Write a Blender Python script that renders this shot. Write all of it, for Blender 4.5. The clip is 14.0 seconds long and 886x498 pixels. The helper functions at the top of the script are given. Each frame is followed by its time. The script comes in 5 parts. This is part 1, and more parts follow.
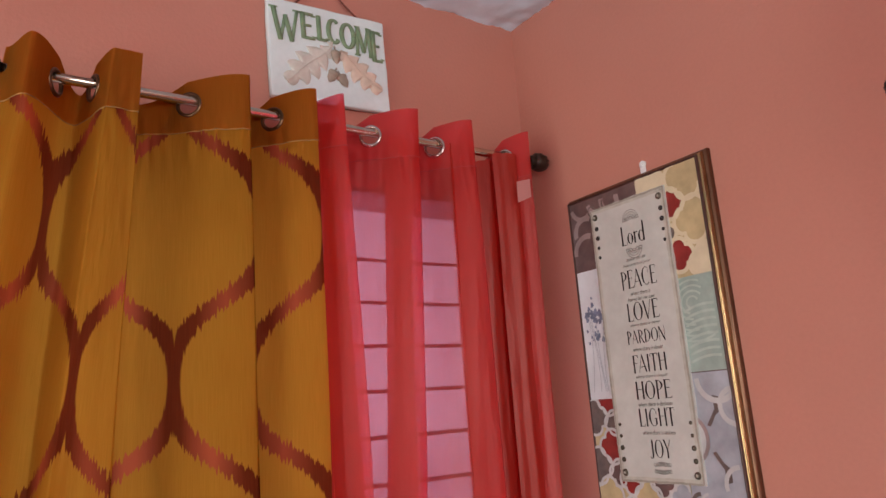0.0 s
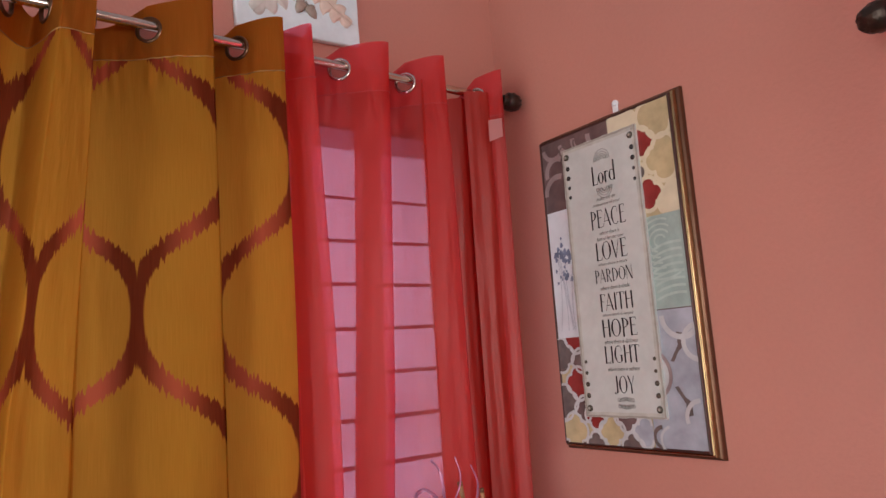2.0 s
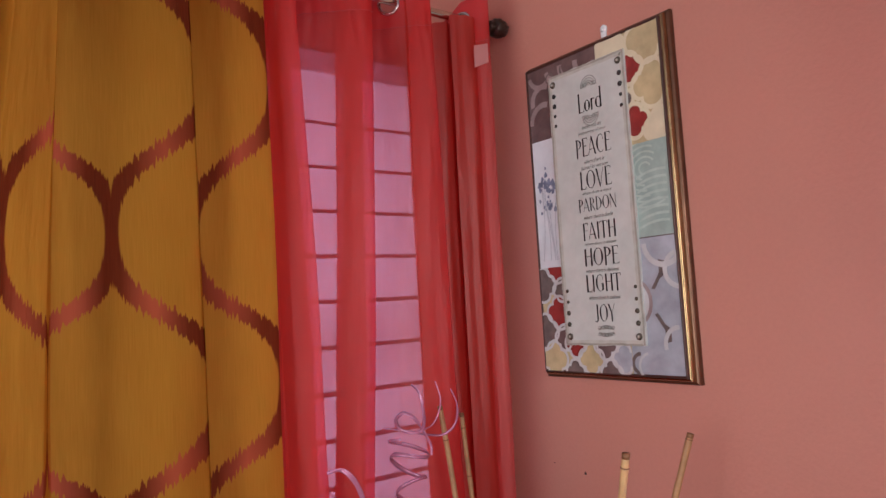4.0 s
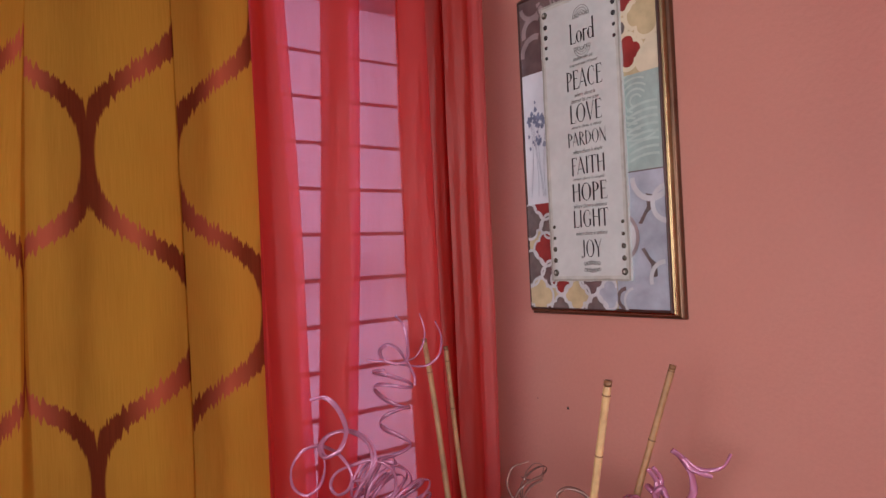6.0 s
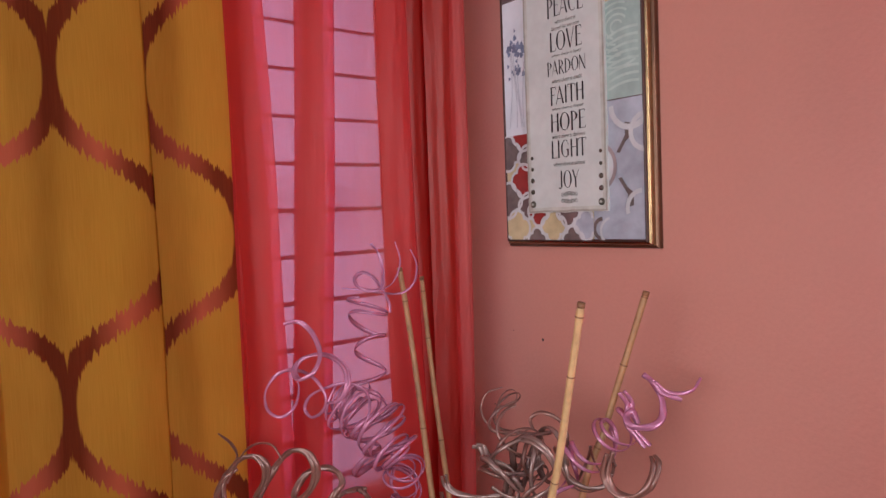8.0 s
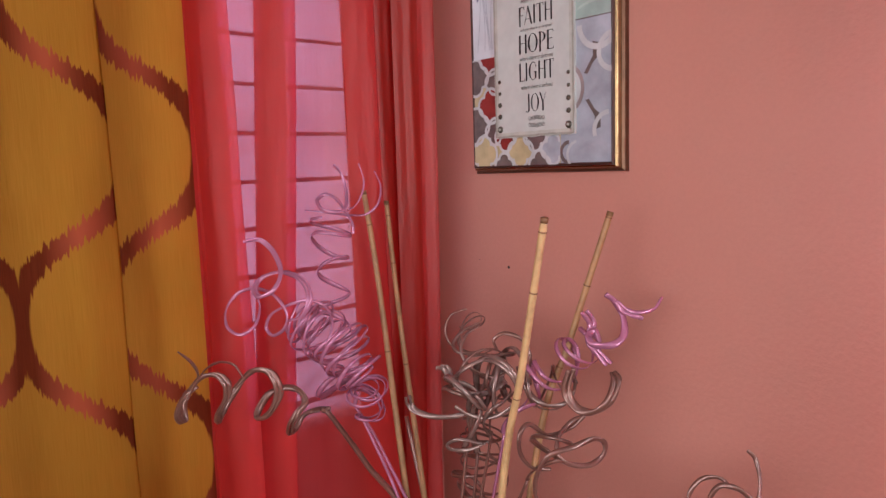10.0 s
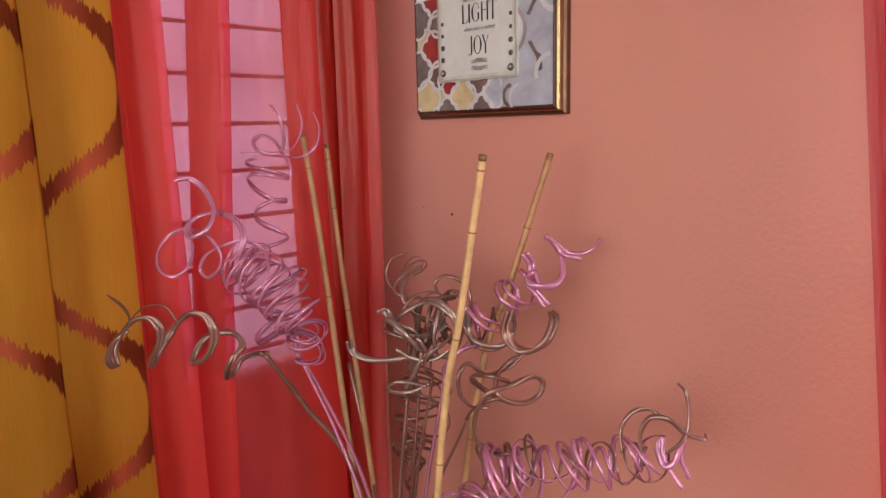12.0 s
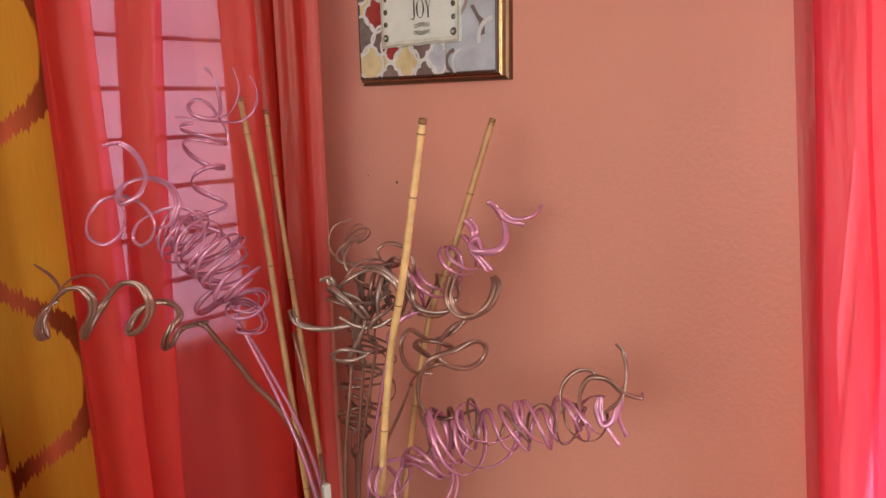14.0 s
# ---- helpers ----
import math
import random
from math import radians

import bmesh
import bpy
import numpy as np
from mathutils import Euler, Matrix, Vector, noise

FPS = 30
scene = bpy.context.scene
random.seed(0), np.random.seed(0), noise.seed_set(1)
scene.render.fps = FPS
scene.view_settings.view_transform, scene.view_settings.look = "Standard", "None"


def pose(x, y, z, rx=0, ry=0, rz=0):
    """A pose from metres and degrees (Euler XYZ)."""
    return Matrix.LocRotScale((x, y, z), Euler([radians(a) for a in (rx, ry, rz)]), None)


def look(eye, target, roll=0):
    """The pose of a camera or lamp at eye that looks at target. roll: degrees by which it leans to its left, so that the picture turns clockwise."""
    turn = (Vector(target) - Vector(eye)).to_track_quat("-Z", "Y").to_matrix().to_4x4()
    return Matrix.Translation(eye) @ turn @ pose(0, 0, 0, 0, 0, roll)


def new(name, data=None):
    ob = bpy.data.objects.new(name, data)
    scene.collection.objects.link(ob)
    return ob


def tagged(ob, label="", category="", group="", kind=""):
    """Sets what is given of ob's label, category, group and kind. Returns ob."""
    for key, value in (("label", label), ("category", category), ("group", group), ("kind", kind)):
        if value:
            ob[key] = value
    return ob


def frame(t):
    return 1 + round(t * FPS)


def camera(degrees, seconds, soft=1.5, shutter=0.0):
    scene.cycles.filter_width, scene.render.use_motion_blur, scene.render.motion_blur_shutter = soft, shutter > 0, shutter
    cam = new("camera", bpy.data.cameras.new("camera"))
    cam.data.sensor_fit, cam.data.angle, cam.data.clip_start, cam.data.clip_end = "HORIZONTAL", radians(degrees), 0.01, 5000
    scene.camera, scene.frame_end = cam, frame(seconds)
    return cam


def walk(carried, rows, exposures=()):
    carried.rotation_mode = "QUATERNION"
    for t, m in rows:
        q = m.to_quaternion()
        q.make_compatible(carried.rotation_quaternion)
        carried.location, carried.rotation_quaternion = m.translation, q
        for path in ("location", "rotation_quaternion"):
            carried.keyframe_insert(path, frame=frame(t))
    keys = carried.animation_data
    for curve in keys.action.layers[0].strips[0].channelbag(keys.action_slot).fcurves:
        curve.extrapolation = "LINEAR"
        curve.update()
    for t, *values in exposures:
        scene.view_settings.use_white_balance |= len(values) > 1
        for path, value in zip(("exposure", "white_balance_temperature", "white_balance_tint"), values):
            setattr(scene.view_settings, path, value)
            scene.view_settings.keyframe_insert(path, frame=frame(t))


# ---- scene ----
cam = camera(64.9, 14.0)
PATH = [
    (0, (-1.097, -1.236, 1.501), (-0.004, 0.379, 1.943), -4.0),
    (0.5, (-1.092, -1.235, 1.493), (0.018, 0.376, 1.908), -4.2),
    (1, (-1.091, -1.233, 1.487), (0.039, 0.371, 1.874), -4.3),
    (1.5, (-1.085, -1.231, 1.479), (0.068, 0.365, 1.83), -4.2),
    (2, (-1.082, -1.227, 1.469), (0.078, 0.372, 1.78), -3.8),
    (2.5, (-1.077, -1.226, 1.461), (0.092, 0.375, 1.728), -3.7),
    (3, (-1.074, -1.221, 1.451), (0.109, 0.375, 1.68), -3.6),
    (5.5, (-1.057, -1.204, 1.399), (0.153, 0.387, 1.466), -2.7),
    (6, (-1.053, -1.201, 1.39), (0.167, 0.384, 1.421), -2.6),
    (6.5, (-1.048, -1.203, 1.38), (0.181, 0.375, 1.375), -2.7),
    (7, (-1.043, -1.205, 1.369), (0.187, 0.371, 1.341), -2.7),
    (7.5, (-1.042, -1.203, 1.358), (0.204, 0.36, 1.297), -2.6),
    (8, (-1.041, -1.198, 1.343), (0.215, 0.355, 1.242), -2.2),
    (10.5, (-1.02, -1.201, 1.274), (0.303, 0.275, 1.011), -2.1),
    (11, (-1.016, -1.203, 1.262), (0.33, 0.248, 0.971), -2.3),
    (11.5, (-1.013, -1.205, 1.253), (0.353, 0.222, 0.935), -1.8),
    (12, (-1.006, -1.211, 1.248), (0.381, 0.19, 0.911), -1.4),
    (12.5, (-1.002, -1.214, 1.244), (0.413, 0.154, 0.89), -1.5),
    (13, (-0.998, -1.217, 1.24), (0.44, 0.122, 0.864), -1.2),
    (13.5, (-0.992, -1.22, 1.235), (0.458, 0.101, 0.845), -1.5),
    (14, (-0.99, -1.223, 1.231), (0.474, 0.077, 0.824), -1.2),
]
walk(cam, [(t, look(eye, target, roll)) for t, eye, target, roll in PATH],
     exposures=[(0, -0.26, 7200, 18), (3, -0.28, 6650, 18), (8, -0.18, 6450, 20), (11, -0.02, 6700, 16), (14, 0.11, 7400, 4)])

# ---- world and light ----
world = bpy.data.worlds.new("sky")
scene.world = world
world.use_nodes = True
wn = world.node_tree
sky = wn.nodes.new("ShaderNodeTexSky")
sky.sky_type, sky.sun_disc = "NISHITA", False
sky.sun_elevation, sky.sun_rotation = radians(40), radians(200)
wn.links.new(sky.outputs[0], wn.nodes["Background"].inputs[0])
wn.nodes["Background"].inputs[1].default_value = 0.12


def lamp(name, kind, energy, colour, m, size=0.3, size_y=0.0):
    data = bpy.data.lights.new(name, kind)
    data.energy, data.color = energy, colour
    if kind == "AREA":
        data.size = size
        if size_y:
            data.shape, data.size_y = "RECTANGLE", size_y
        else:
            data.shape = "DISK"
    else:
        data.angle = radians(0.5)
    ob = new(name, data)
    ob.matrix_world = m
    return ob


# sky light in the north and east windows; west and south are added fill
lamp("window_light_north", "AREA", 7.6, (0.78, 0.84, 1.0), look((-0.66, 0.30, 1.40), (-0.66, -1, 1.34)), 1.0, 1.1)
lamp("window_light_east", "AREA", 28, (0.74, 0.74, 1.0), look((0.30, -1.5, 1.0), (-1, -1.5, 1.0)), 0.95, 1.6)
lamp("fill_light_west", "AREA", 62, (0.90, 0.97, 1.0), look((-3.38, -1.20, 1.25), (0, -0.75, 1.05)), 2.0, 1.4)
lamp("fill_light_south", "AREA", 48, (0.86, 0.95, 1.0), look((-1.35, -3.58, 1.70), (-0.8, 0, 1.9)), 1.3, 0.9)


# ---- materials ----
def material(name, base, rough=0.6, metal=0.0, vary=0.12, scale=8.0, bump=0.0, bump_scale=60.0, spec=0.5, coat=0.0):
    """A principled material with colour variation at two scales and a fine relief."""
    m = bpy.data.materials.new(name)
    m.use_nodes = True
    nt = m.node_tree
    b = nt.nodes["Principled BSDF"]
    b.inputs["Roughness"].default_value, b.inputs["Metallic"].default_value = rough, metal
    b.inputs["Specular IOR Level"].default_value = spec
    b.inputs["Coat Weight"].default_value = coat
    co = nt.nodes.new("ShaderNodeTexCoord")
    big, fine = nt.nodes.new("ShaderNodeTexNoise"), nt.nodes.new("ShaderNodeTexNoise")
    big.inputs["Scale"].default_value, big.inputs["Detail"].default_value = scale, 4
    fine.inputs["Scale"].default_value, fine.inputs["Detail"].default_value = bump_scale, 3
    for n in (big, fine):
        nt.links.new(co.outputs["Object"], n.inputs["Vector"])
    add = nt.nodes.new("ShaderNodeMath")
    add.operation = "MULTIPLY_ADD"
    nt.links.new(fine.outputs["Fac"], add.inputs[0])
    add.inputs[1].default_value = 0.4
    nt.links.new(big.outputs["Fac"], add.inputs[2])
    ramp = nt.nodes.new("ShaderNodeMapRange")
    ramp.inputs[1].default_value, ramp.inputs[2].default_value = 0.35, 1.05
    ramp.inputs[3].default_value, ramp.inputs[4].default_value = 1 - vary, 1 + vary
    nt.links.new(add.outputs[0], ramp.inputs[0])
    mul = nt.nodes.new("ShaderNodeVectorMath")
    mul.operation = "SCALE"
    mul.inputs[0].default_value = base
    nt.links.new(ramp.outputs[0], mul.inputs["Scale"])
    nt.links.new(mul.outputs[0], b.inputs["Base Color"])
    if bump:
        bp = nt.nodes.new("ShaderNodeBump")
        bp.inputs["Strength"].default_value, bp.inputs["Distance"].default_value = bump, 0.002
        nt.links.new(fine.outputs["Fac"], bp.inputs["Height"])
        nt.links.new(bp.outputs[0], b.inputs["Normal"])
    return m


def cloth_base(name):
    m = bpy.data.materials.new(name)
    m.use_nodes = True
    nt = m.node_tree
    nt.nodes.remove(nt.nodes["Principled BSDF"])
    return m, nt, nt.nodes["Material Output"]


def node(nt, kind, **inputs):
    n = nt.nodes.new(kind)
    for key, value in inputs.items():
        n.inputs[int(key[1:])].default_value = value
    return n


def calc(nt, op, a, b=None, c=None):
    """A math node; each operand a number or a socket."""
    n = nt.nodes.new("ShaderNodeMath")
    n.operation = op
    for i, v in enumerate((a, b, c)):
        if v is None:
            continue
        if isinstance(v, (int, float)):
            n.inputs[i].default_value = v
        else:
            nt.links.new(v, n.inputs[i])
    return n.outputs[0]


def mixed(nt, fac, a, b):
    n = nt.nodes.new("ShaderNodeMix")
    n.data_type = "RGBA"
    for i, v in ((0, fac), (6, a), (7, b)):
        if isinstance(v, (int, float, tuple)):
            n.inputs[i].default_value = v
        else:
            nt.links.new(v, n.inputs[i])
    return n.outputs[2]


def sheer_material(name, tint, body, cover, gloss=0.06):
    """Sheer voile: light goes straight through between the threads, the threads scatter it."""
    m, nt, out = cloth_base(name)
    uv = nt.nodes.new("ShaderNodeUVMap")
    stretch = nt.nodes.new("ShaderNodeMapping")
    stretch.inputs["Scale"].default_value = (260, 6, 1)
    nt.links.new(uv.outputs[0], stretch.inputs[0])
    threads = node(nt, "ShaderNodeTexNoise")
    threads.inputs["Scale"].default_value = 1.0
    nt.links.new(stretch.outputs[0], threads.inputs["Vector"])
    soft = node(nt, "ShaderNodeTexNoise")
    soft.inputs["Scale"].default_value = 9.0
    nt.links.new(uv.outputs[0], soft.inputs["Vector"])
    clear = nt.nodes.new("ShaderNodeBsdfTransparent")
    clear.inputs[0].default_value = (*tint, 1)
    dif, tra = nt.nodes.new("ShaderNodeBsdfDiffuse"), nt.nodes.new("ShaderNodeBsdfTranslucent")
    dif.inputs[0].default_value = (*body, 1)
    tra.inputs[0].default_value = (*body, 1)
    half = node(nt, "ShaderNodeMixShader", _0=0.5)
    nt.links.new(dif.outputs[0], half.inputs[1])
    nt.links.new(tra.outputs[0], half.inputs[2])
    crease = nt.nodes.new("ShaderNodeMapping")
    crease.inputs["Scale"].default_value = (34, 7, 1)
    nt.links.new(uv.outputs[0], crease.inputs[0])
    wrinkle = node(nt, "ShaderNodeTexNoise")
    wrinkle.inputs["Scale"].default_value, wrinkle.inputs["Detail"].default_value = 1.0, 4
    nt.links.new(crease.outputs[0], wrinkle.inputs["Vector"])
    bp = nt.nodes.new("ShaderNodeBump")
    bp.inputs["Strength"].default_value, bp.inputs["Distance"].default_value = 0.4, 0.014
    nt.links.new(wrinkle.outputs["Fac"], bp.inputs["Height"])
    shine = nt.nodes.new("ShaderNodeBsdfGlossy")
    for n in (dif, shine):
        nt.links.new(bp.outputs[0], n.inputs["Normal"])
    shine.inputs["Roughness"].default_value = 0.45
    shine.inputs[0].default_value = (1.0, 0.65, 0.6, 1)
    sheen = node(nt, "ShaderNodeMixShader", _0=gloss)
    nt.links.new(half.outputs[0], sheen.inputs[1])
    nt.links.new(shine.outputs[0], sheen.inputs[2])
    fac = calc(nt, "MULTIPLY_ADD", threads.outputs["Fac"], 0.03, calc(nt, "MULTIPLY_ADD", soft.outputs["Fac"], 0.08, cover - 0.055))
    mix = nt.nodes.new("ShaderNodeMixShader")
    nt.links.new(fac, mix.inputs[0])
    nt.links.new(clear.outputs[0], mix.inputs[1])
    nt.links.new(sheen.outputs[0], mix.inputs[2])
    nt.links.new(mix.outputs[0], out.inputs["Surface"])
    return m


def ogee_material(name, wide, high, u0, v0, lattice=1.0, tone=(1, 1, 1, 1)):
    """Gold cloth with a woven ogee lattice whose edges are frayed along the warp. UV is in metres of cloth."""
    m, nt, out = cloth_base(name)
    uv = nt.nodes.new("ShaderNodeUVMap")
    sep = nt.nodes.new("ShaderNodeSeparateXYZ")
    nt.links.new(uv.outputs[0], sep.inputs[0])
    u, v = sep.outputs[0], sep.outputs[1]
    # frayed warp: shifts along the height that change from thread to thread
    fr = node(nt, "ShaderNodeTexNoise")
    fr.noise_dimensions = "1D"
    fr.inputs["Scale"].default_value, fr.inputs["Detail"].default_value = 210, 3
    nt.links.new(u, fr.inputs["W"])
    fray = calc(nt, "MULTIPLY", calc(nt, "SUBTRACT", fr.outputs["Fac"], 0.5), 0.036)
    row = calc(nt, "DIVIDE", calc(nt, "SUBTRACT", calc(nt, "ADD", v, fray), v0), high / 2)
    k = calc(nt, "FLOOR", row)
    dz = calc(nt, "SUBTRACT", row, k)
    across = calc(nt, "SUBTRACT", calc(nt, "DIVIDE", calc(nt, "SUBTRACT", u, u0), wide), calc(nt, "MULTIPLY", k, 0.5))
    a = calc(nt, "MULTIPLY", calc(nt, "PINGPONG", across, 0.5), 2.0)
    ease = calc(nt, "MULTIPLY_ADD", calc(nt, "TANH", calc(nt, "MULTIPLY", calc(nt, "SUBTRACT", dz, calc(nt, "MULTIPLY_ADD", calc(nt, "COMPARE", k, -1.0, 0.1), -0.012, calc(nt, "MULTIPLY_ADD", calc(nt, "GREATER_THAN", k, 0.5), 0.09, 0.5))), 5.6)), 0.475, 0.5)
    off = calc(nt, "ABSOLUTE", calc(nt, "SUBTRACT", a, ease))
    slant = calc(nt, "MULTIPLY", calc(nt, "SINE", calc(nt, "MULTIPLY", dz, math.pi)), 1.0)
    width = calc(nt, "MULTIPLY_ADD", calc(nt, "POWER", slant, 3.0), 0.115, 0.054)
    line = nt.nodes.new("ShaderNodeMapRange")
    line.inputs[1].default_value, line.inputs[2].default_value = 0.0, 0.02
    nt.links.new(calc(nt, "SUBTRACT", width, off), line.inputs[0])
    # warp streaks and slubs
    stretch = nt.nodes.new("ShaderNodeMapping")
    stretch.inputs["Scale"].default_value = (800, 16, 1)
    nt.links.new(uv.outputs[0], stretch.inputs[0])
    streak = node(nt, "ShaderNodeTexNoise")
    streak.inputs["Scale"].default_value = 1.0
    nt.links.new(stretch.outputs[0], streak.inputs["Vector"])
    wide_noise = node(nt, "ShaderNodeTexNoise")
    wide_noise.inputs["Scale"].default_value = 5.0
    nt.links.new(uv.outputs[0], wide_noise.inputs["Vector"])
    gold = mixed(nt, streak.outputs["Fac"], tuple(p * q for p, q in zip((0.53, 0.240, 0.028, 1), tone)), tuple(p * q for p, q in zip((0.72, 0.365, 0.052, 1), tone)))
    gold = mixed(nt, calc(nt, "MULTIPLY", wide_noise.outputs["Fac"], 0.5), gold, (0.40, 0.150, 0.016, 1))
    pink = calc(nt, "MULTIPLY", calc(nt, "MAXIMUM", 0.0, calc(nt, "MULTIPLY_ADD", calc(nt, "ABSOLUTE", calc(nt, "SUBTRACT", a, 0.58)), -3.4, 1.15)), calc(nt, "MULTIPLY_ADD", wide_noise.outputs["Fac"], 1.6, 0.05))
    red = mixed(nt, pink, mixed(nt, streak.outputs["Fac"], (0.14, 0.026, 0.011, 1), (0.26, 0.050, 0.017, 1)), (0.60, 0.135, 0.065, 1))
    colour = mixed(nt, calc(nt, "MULTIPLY", line.outputs[0], lattice), gold, red)
    dif, tra = nt.nodes.new("ShaderNodeBsdfDiffuse"), nt.nodes.new("ShaderNodeBsdfTranslucent")
    shine = nt.nodes.new("ShaderNodeBsdfGlossy")
    shine.inputs["Roughness"].default_value = 0.5
    for n in (dif, tra, shine):
        nt.links.new(colour, n.inputs[0])
    crease = nt.nodes.new("ShaderNodeMapping")
    crease.inputs["Scale"].default_value = (26, 6, 1)
    nt.links.new(uv.outputs[0], crease.inputs[0])
    wrinkle = node(nt, "ShaderNodeTexNoise")
    wrinkle.inputs["Scale"].default_value, wrinkle.inputs["Detail"].default_value = 1.0, 3
    nt.links.new(crease.outputs[0], wrinkle.inputs["Vector"])
    soft = nt.nodes.new("ShaderNodeBump")
    soft.inputs["Strength"].default_value, soft.inputs["Distance"].default_value = 0.6, 0.012
    nt.links.new(wrinkle.outputs["Fac"], soft.inputs["Height"])
    bp = nt.nodes.new("ShaderNodeBump")
    bp.inputs["Strength"].default_value, bp.inputs["Distance"].default_value = 0.35, 0.001
    nt.links.new(streak.outputs["Fac"], bp.inputs["Height"])
    nt.links.new(soft.outputs[0], bp.inputs["Normal"])
    for n in (dif, shine):
        nt.links.new(bp.outputs[0], n.inputs["Normal"])
    half, top = node(nt, "ShaderNodeMixShader", _0=0.75), node(nt, "ShaderNodeMixShader", _0=0.08)
    nt.links.new(dif.outputs[0], half.inputs[1])
    nt.links.new(tra.outputs[0], half.inputs[2])
    nt.links.new(half.outputs[0], top.inputs[1])
    nt.links.new(shine.outputs[0], top.inputs[2])
    nt.links.new(top.outputs[0], out.inputs["Surface"])
    return m


WALL = material("salmon_wall_paint", (0.53, 0.220, 0.165), 0.40, vary=0.08, scale=2.5, bump=0.35, bump_scale=130)
CEILING = material("white_stucco", (0.68, 0.82, 0.96), 0.9, vary=0.06, scale=6, bump=0.5, bump_scale=45)
FLOOR = material("brown_floor", (0.15, 0.085, 0.050), 0.5, vary=0.25, scale=3, bump=0.2)
TRIM = material("white_trim_paint", (0.78, 0.77, 0.74), 0.45, vary=0.05)
STEEL = material("brushed_nickel", (0.60, 0.55, 0.46), 0.19, 1.0, vary=0.08, scale=30)
BRONZE = material("dark_bronze", (0.06, 0.045, 0.035), 0.32, 0.8, vary=0.35, scale=40, bump=0.6, bump_scale=160)
RING = material("antique_grommet", (0.16, 0.09, 0.05), 0.3, 0.9, vary=0.2, scale=30)
RING_BRIGHT = material("nickel_grommet", (0.62, 0.56, 0.52), 0.22, 1.0, vary=0.1, scale=30)
CERAMIC = material("glazed_white_ceramic", (0.68, 0.80, 0.81), 0.4, vary=0.10, scale=14, bump=0.25, bump_scale=90, coat=0.2)
GREEN = material("green_glaze", (0.18, 0.28, 0.16), 0.45, vary=0.35, scale=40, bump=0.2)
LEAF_PALE = material("cream_leaf_glaze", (0.60, 0.58, 0.52), 0.5, vary=0.2, scale=40, bump=0.3)
LEAF_RUST = material("rust_leaf_glaze", (0.66, 0.53, 0.43), 0.5, vary=0.25, scale=35, bump=0.3)
ACORN = material("acorn_glaze", (0.34, 0.28, 0.22), 0.5, vary=0.3, scale=60, bump=0.4)
CORD = material("brown_cord", (0.16, 0.05, 0.035), 0.8, vary=0.3, scale=90)
GILT = material("bronze_gilt_moulding", (0.27, 0.18, 0.09), 0.27, 1.0, vary=0.35, scale=12, bump=0.2, bump_scale=40)
BROWN_EDGE = material("brown_bronze_edge", (0.13, 0.062, 0.034), 0.3, 0.7, vary=0.35, scale=14)
DARK_EDGE = material("dark_brown_edge", (0.06, 0.025, 0.018), 0.4, 0.2, vary=0.3, scale=20)
PARCHMENT = material("grey_parchment", (0.52, 0.525, 0.485), 0.55, vary=0.12, scale=18, bump=0.15, bump_scale=60)
PARCH_MID = material("aged_parchment_border", (0.47, 0.455, 0.39), 0.6, vary=0.22, scale=30)
PARCH_EDGE = material("shaded_parchment_edge", (0.33, 0.31, 0.26), 0.6, vary=0.25, scale=30)
INK = material("black_ink", (0.025, 0.02, 0.02), 0.6, vary=0.2)
INK_GREY = material("faded_ink", (0.22, 0.21, 0.19), 0.6, vary=0.2)
RIVET = material("aged_stud", (0.10, 0.085, 0.065), 0.45, 0.5, vary=0.4, scale=90)
A_MAUVE = material("mauve_print", (0.13, 0.085, 0.08), 0.35, vary=0.4, scale=25, coat=0.3)
A_LILAC = material("lilac_print", (0.30, 0.23, 0.22), 0.4, vary=0.3, scale=25, coat=0.3)
A_TAN = material("tan_print", (0.50, 0.40, 0.22), 0.35, vary=0.3, scale=22, coat=0.3)
A_CREAM = material("cream_print", (0.66, 0.58, 0.40), 0.35, vary=0.15, scale=22, coat=0.3)
A_WHITE = material("white_print", (0.64, 0.66, 0.68), 0.35, vary=0.12, scale=18, coat=0.3)
A_BLUE = material("slate_blue_print", (0.16, 0.19, 0.27), 0.4, vary=0.4, scale=60, coat=0.3)
A_AQUA = material("aqua_print", (0.32, 0.42, 0.37), 0.35, vary=0.25, scale=20, coat=0.3)
A_FERN = material("pale_fern_print", (0.40, 0.50, 0.44), 0.4, vary=0.2, scale=40, coat=0.3)
A_GREY = material("silver_grey_print", (0.36, 0.38, 0.42), 0.35, vary=0.3, scale=16, coat=0.3)
A_PALE = material("pale_grey_print", (0.49, 0.49, 0.48), 0.35, vary=0.2, scale=25, coat=0.3)
A_RED = material("dark_red_print", (0.26, 0.03, 0.025), 0.35, vary=0.3, scale=30, coat=0.3)
A_BROWN = material("grey_brown_print", (0.13, 0.10, 0.09), 0.35, vary=0.4, scale=30, coat=0.3)
HOOK = material("white_hook_plastic", (0.75, 0.76, 0.76), 0.3, vary=0.05)
NAIL = material("dark_nail", (0.04, 0.02, 0.015), 0.6)
BAMBOO = material("bamboo", (0.55, 0.34, 0.15), 0.42, vary=0.35, scale=25, bump=0.3, bump_scale=120)
BAMBOO_B = material("weathered_bamboo", (0.38, 0.20, 0.085), 0.5, vary=0.4, scale=20, bump=0.3, bump_scale=120)
NODE_RING = material("bamboo_joint", (0.20, 0.09, 0.035), 0.6, vary=0.3, scale=60)
PURPLE = material("pearly_purple", (0.46, 0.170, 0.265), 0.27, 0.35, vary=0.35, scale=16, coat=0.3)
